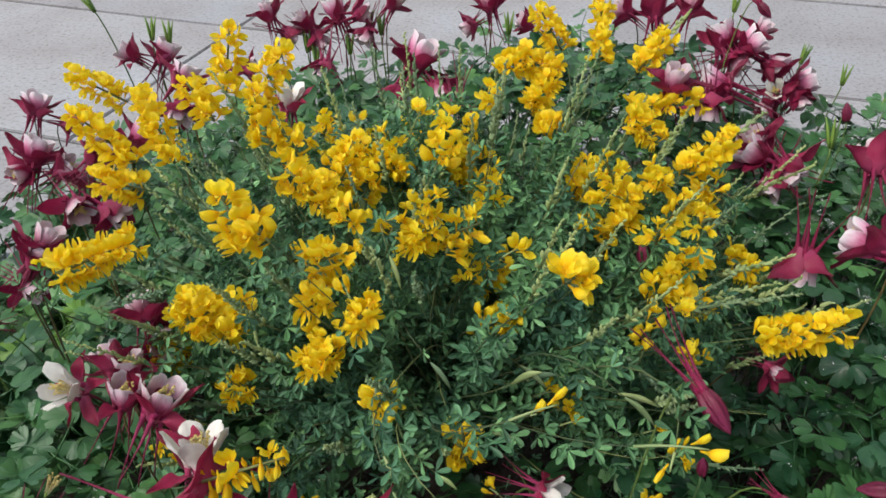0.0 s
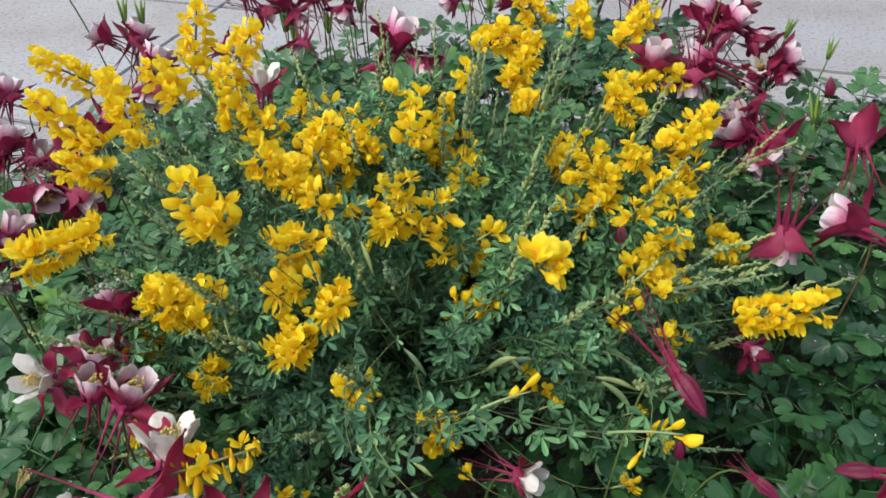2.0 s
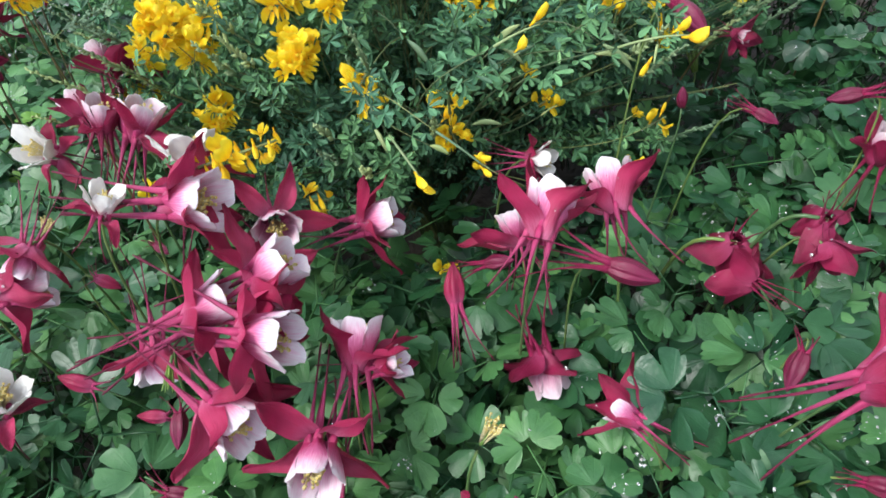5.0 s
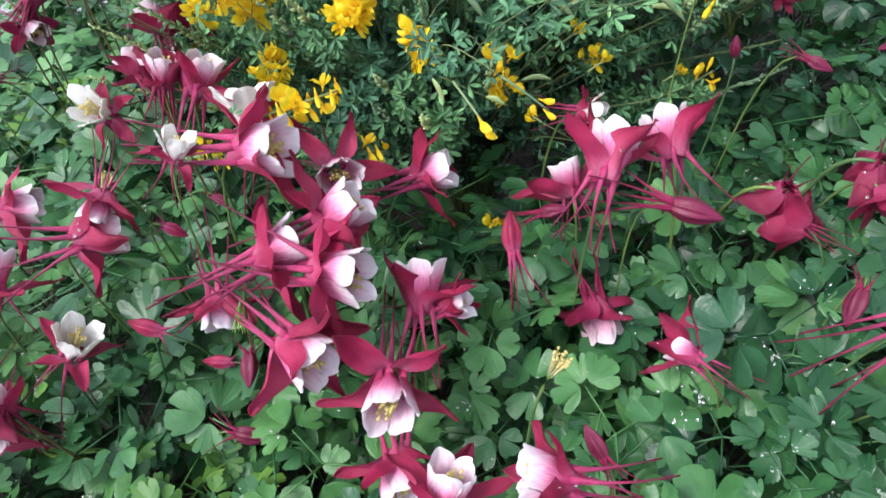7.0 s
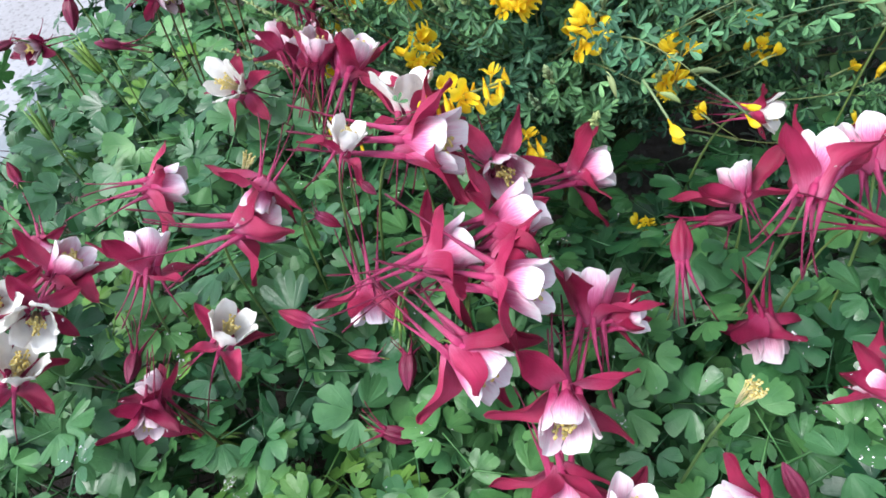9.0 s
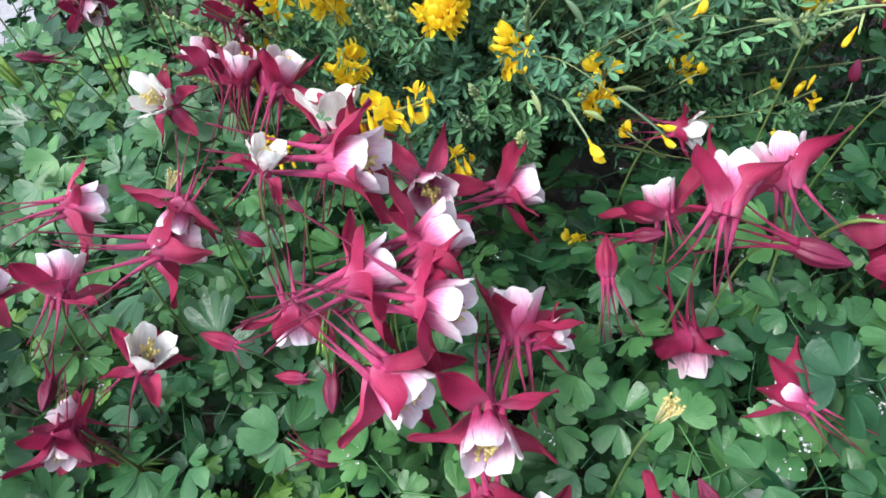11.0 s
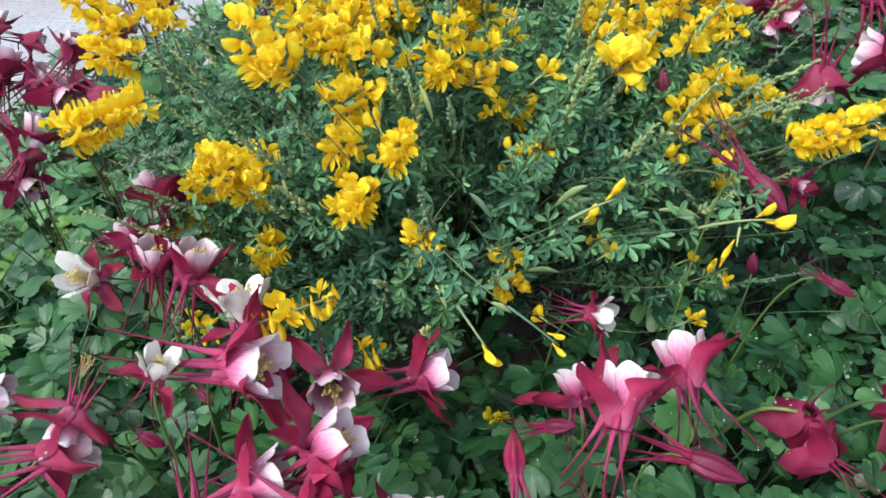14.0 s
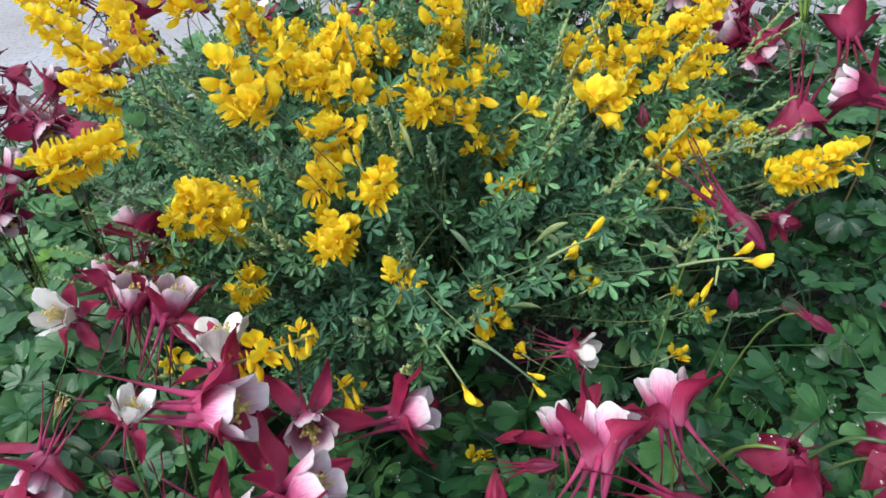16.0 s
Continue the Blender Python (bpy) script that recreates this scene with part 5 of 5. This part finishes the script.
raceme((0.011, 0.400, 0.409), (0.023, 0.396, 0.421), 7, 0.5, 0.95, 0.0, 22)
raceme((0.154, 0.440, 0.361), (0.166, 0.436, 0.373), 4, 0.5, 0.85, 0.0, 22)
raceme((0.133, 0.430, 0.390), (0.145, 0.426, 0.402), 2, 0.6, 0.9, 0.0, 22)
raceme((0.155, 0.420, 0.367), (0.167, 0.416, 0.379), 2, 0.6, 0.9, 0.0, 22)
raceme((-0.118, 0.450, 0.431), (-0.106, 0.446, 0.443), 9, 1, 1, 0.0, 22)
raceme((-0.167, 0.470, 0.422), (-0.155, 0.466, 0.434), 6, 0.8, 0.95, 0.0, 22)
raceme((0.223, 0.500, 0.432), (0.235, 0.496, 0.444), 5, 0.5, 0.9, 0.0, 22)
raceme((0.256, 0.470, 0.396), (0.268, 0.466, 0.408), 5, 0.4, 0.9, 0.0, 22)
raceme((0.090, 0.500, 0.457), (0.102, 0.496, 0.469), 7, 0.5, 1, 0.0, 22)
raceme((0.103, 0.470, 0.501), (0.115, 0.466, 0.513), 3, 0.3, 1, 0.0, 22)

# long bud spikes and seed pods
for a, b in (
        ((0.276, 0.500, 0.465), (0.325, 0.490, 0.495)),
        ((0.193, 0.420, 0.452), (0.234, 0.410, 0.414)),
        ((0.334, 0.620, 0.461), (0.380, 0.610, 0.506)),
        ((0.244, 0.460, 0.463), (0.318, 0.450, 0.492)),
        ((-0.195, 0.430, 0.475), (-0.139, 0.420, 0.500))):
    bud_spike(branch(a, Vector(b) - Vector(a), 30), a, b, 26)
for a, b in (
        ((0.118, 0.420, 0.437), (0.139, 0.412, 0.421)),
        ((0.127, 0.420, 0.421), (0.145, 0.412, 0.437)),
        ((0.189, 0.400, 0.433), (0.218, 0.392, 0.429)),
        ((0.022, 0.440, 0.523), (0.030, 0.432, 0.498)),
        ((-0.080, 0.420, 0.469), (-0.077, 0.412, 0.454)),
        ((0.025, 0.340, 0.430), (0.032, 0.332, 0.414)),
        ((0.062, 0.340, 0.410), (0.075, 0.332, 0.407)),
        ((0.188, 0.380, 0.453), (0.210, 0.372, 0.434)),
        ((0.096, 0.400, 0.379), (0.119, 0.392, 0.383)),
        ((0.052, 0.400, 0.459), (0.068, 0.392, 0.439)),
        ((0.111, 0.390, 0.450), (0.130, 0.382, 0.473))):
    branch(a, Vector(b) - Vector(a), 30)
    seed_pod(a, b)

# leafy branches that fill the shrub
for k in range(285):
    q, h = rnd.uniform(0, 2 * math.pi), rnd.uniform(-0.05, 1.0)
    rr = math.sqrt(max(0.0, 1 - max(h, 0) ** 2)) * rnd.uniform(0.72, 1.02)
    e = Vector((0.06 + 0.34 * rr * math.cos(q), 0.595 + 0.275 * rr * math.sin(q), 0.34 + 0.205 * h * rnd.uniform(0.85, 1.05)))
    if 0.075 < e.x < 0.22 and e.y < 0.43 and e.z < 0.46 and rnd.random() < 0.85:
        continue
    d = (e - Vector((0.06, 0.58, 0.20))).normalized()
    ob = branch(e, d, 112, 0.0100, 0.34)
    if rnd.random() < 0.48:
        bud_spike(ob, e, e + (d + Vector((0, 0, 0.3))).normalized() * rnd.uniform(0.035, 0.075), 20)


# ---- leaf canopy ----
leaf_spots = []
STEP = 0.045
for layer, (drop, chance) in enumerate(((0.0, 0.95), (0.032, 0.75), (0.08, 0.6))):
    for i in range(-20, 28):
        for j in range(-8, 32):
            x = i * STEP + rnd.uniform(-0.6, 0.6) * STEP + layer * 0.013
            y = j * STEP + rnd.uniform(-0.6, 0.6) * STEP + layer * 0.017
            lump = 0.05 * noise.noise((x * 6, y * 6, 8.0))
            if x < -0.615 + lump or y > bed_back(x) + lump:
                continue
            if rnd.random() > chance * (0.78 if x > 0.12 and layer else 1.0) or in_shrub(x, y, 0.62) or (in_shrub(x, y, 0.95) and rnd.random() < (0.1 if y < 0.5 else 0.55)):
                continue
            z = canopy(x, y) - drop - rnd.uniform(-0.012, 0.035) - (0.02 if x > 0.14 and y < 0.5 and in_shrub(x, y, 1.02) else 0.055 if in_shrub(x, y, 0.95) and y < 0.5 else 0.05 if in_shrub(x, y, 1.02) else 0.0)
            for hx, hy, hz in HEADS:
                if (x - hx) ** 2 + (y - hy + 0.012) ** 2 < 0.0026:
                    z = min(z, hz - 0.03)
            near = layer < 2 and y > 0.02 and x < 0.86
            leaf_spots.append((x, y, z, near))
YOUNG = ((-0.168, 0.128), (-0.235, 0.119), (-0.149, 0.159), (-0.449, 0.482), (-0.350, 0.236), (-0.420, 0.632))
rest = []
for x, y, z, near in leaf_spots:
    best = min(plants, key=lambda q: (q[0] - Vector((x, y))).length_squared)[1]
    young = (x < 0.02 and noise.noise((x * 4.0, y * 4.0, 3.1)) > 0.30 and rnd.random() < 0.25) or (min((x - a) ** 2 + (y - b) ** 2 for a, b in YOUNG) < 0.0018 and rnd.random() < 0.75)
    # darker leaves grow commoner to the right, which colours in the shade there
    dim = rnd.random() < 0.15 + 0.62 * smooth_step((x + 0.06 + 0.2 * noise.noise((x * 3.0, y * 3.0, 6.0))) / 0.25)
    me = rnd.choice(LEAVES_YOUNG if young else LEAVES_DIM if dim else LEAVES)
    out = Vector((x, y, 0)) - Vector((best.location.x, best.location.y, 0))
    tilt = Vector((out.x * 1.4 + rnd.gauss(0, 0.36), out.y * 1.4 - 0.15 + rnd.gauss(0, 0.36), 1.0))
    s = rnd.uniform(0.8, 1.15)
    turned = facing(tilt, rnd.uniform(0, 6.28)) @ Matrix.Diagonal((s, s, s, 1))
    if near:
        put("leaf", me, best, Matrix.Translation(Vector((x, y, z)) - best.location) @ turned)
    else:
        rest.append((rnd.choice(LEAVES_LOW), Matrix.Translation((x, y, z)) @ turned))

# the lower and outer leaves, past counting, in the darker colour for their shade
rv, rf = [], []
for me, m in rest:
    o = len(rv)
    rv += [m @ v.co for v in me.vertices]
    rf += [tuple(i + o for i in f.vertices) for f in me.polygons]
tagged(new("understory_leaves", mesh_of("understory_leaves", rv, rf, LEAF_DIM)), "lower columbine leaves, coloured darker for the shade under the canopy", "foliage", kind="stuff")


# ---- raindrops on the leaves ----
ico = bmesh.new()
bmesh.ops.create_icosphere(ico, subdivisions=1, radius=1.0)
drop_v = [v.co.copy() for v in ico.verts]
drop_f = [tuple(v.index for v in f.verts) for f in ico.faces]
ico.free()
dv, df = [], []
for ob in [o for o in scene.objects if o.name.split(".")[0] in ("leaf", "sepal", "petal")]:
    m = ob.parent.matrix_basis @ ob.matrix_basis
    ps = ob.data.polygons
    petal = ob.name[0] != "l"
    if petal and (m.translation.y > 0.45 or rnd.random() > 0.4):
        continue
    rainy = smooth_step((m.translation.x + 0.1) / 0.45)
    if rnd.random() > 0.5 + 0.35 * rainy:
        continue
    first, span = rnd.randrange(len(ps)), rnd.choice((160, 420, len(ps)))
    for k in range(rnd.choice((2, 5, 9)) if petal else int(rnd.choice((3, 8, 14, 24, 34)) * (1 + rainy))):
        p = ps[(first + rnd.randrange(span)) % len(ps)]
        c = m @ p.center
        nrm = (m.to_3x3() @ p.normal).normalized()
        if abs(nrm.z) < 0.5:
            continue
        nrm = nrm if nrm.z > 0 else -nrm
        s = rnd.choice((0.0003, 0.0004, 0.0004, 0.0005, 0.0006, 0.0007, 0.0009, 0.0012))
        o = len(dv)
        flat = facing(nrm)
        dv += [c + nrm * s * 0.8 + flat @ Vector((v.x * s, v.y * s, v.z * s * 0.95)) for v in drop_v]
        df += [tuple(i + o for i in f) for f in drop_f]
tagged(new("raindrops", mesh_of("raindrops", dv, df, WATER)), "clear raindrops lying on the leaves", "raindrops", kind="stuff")
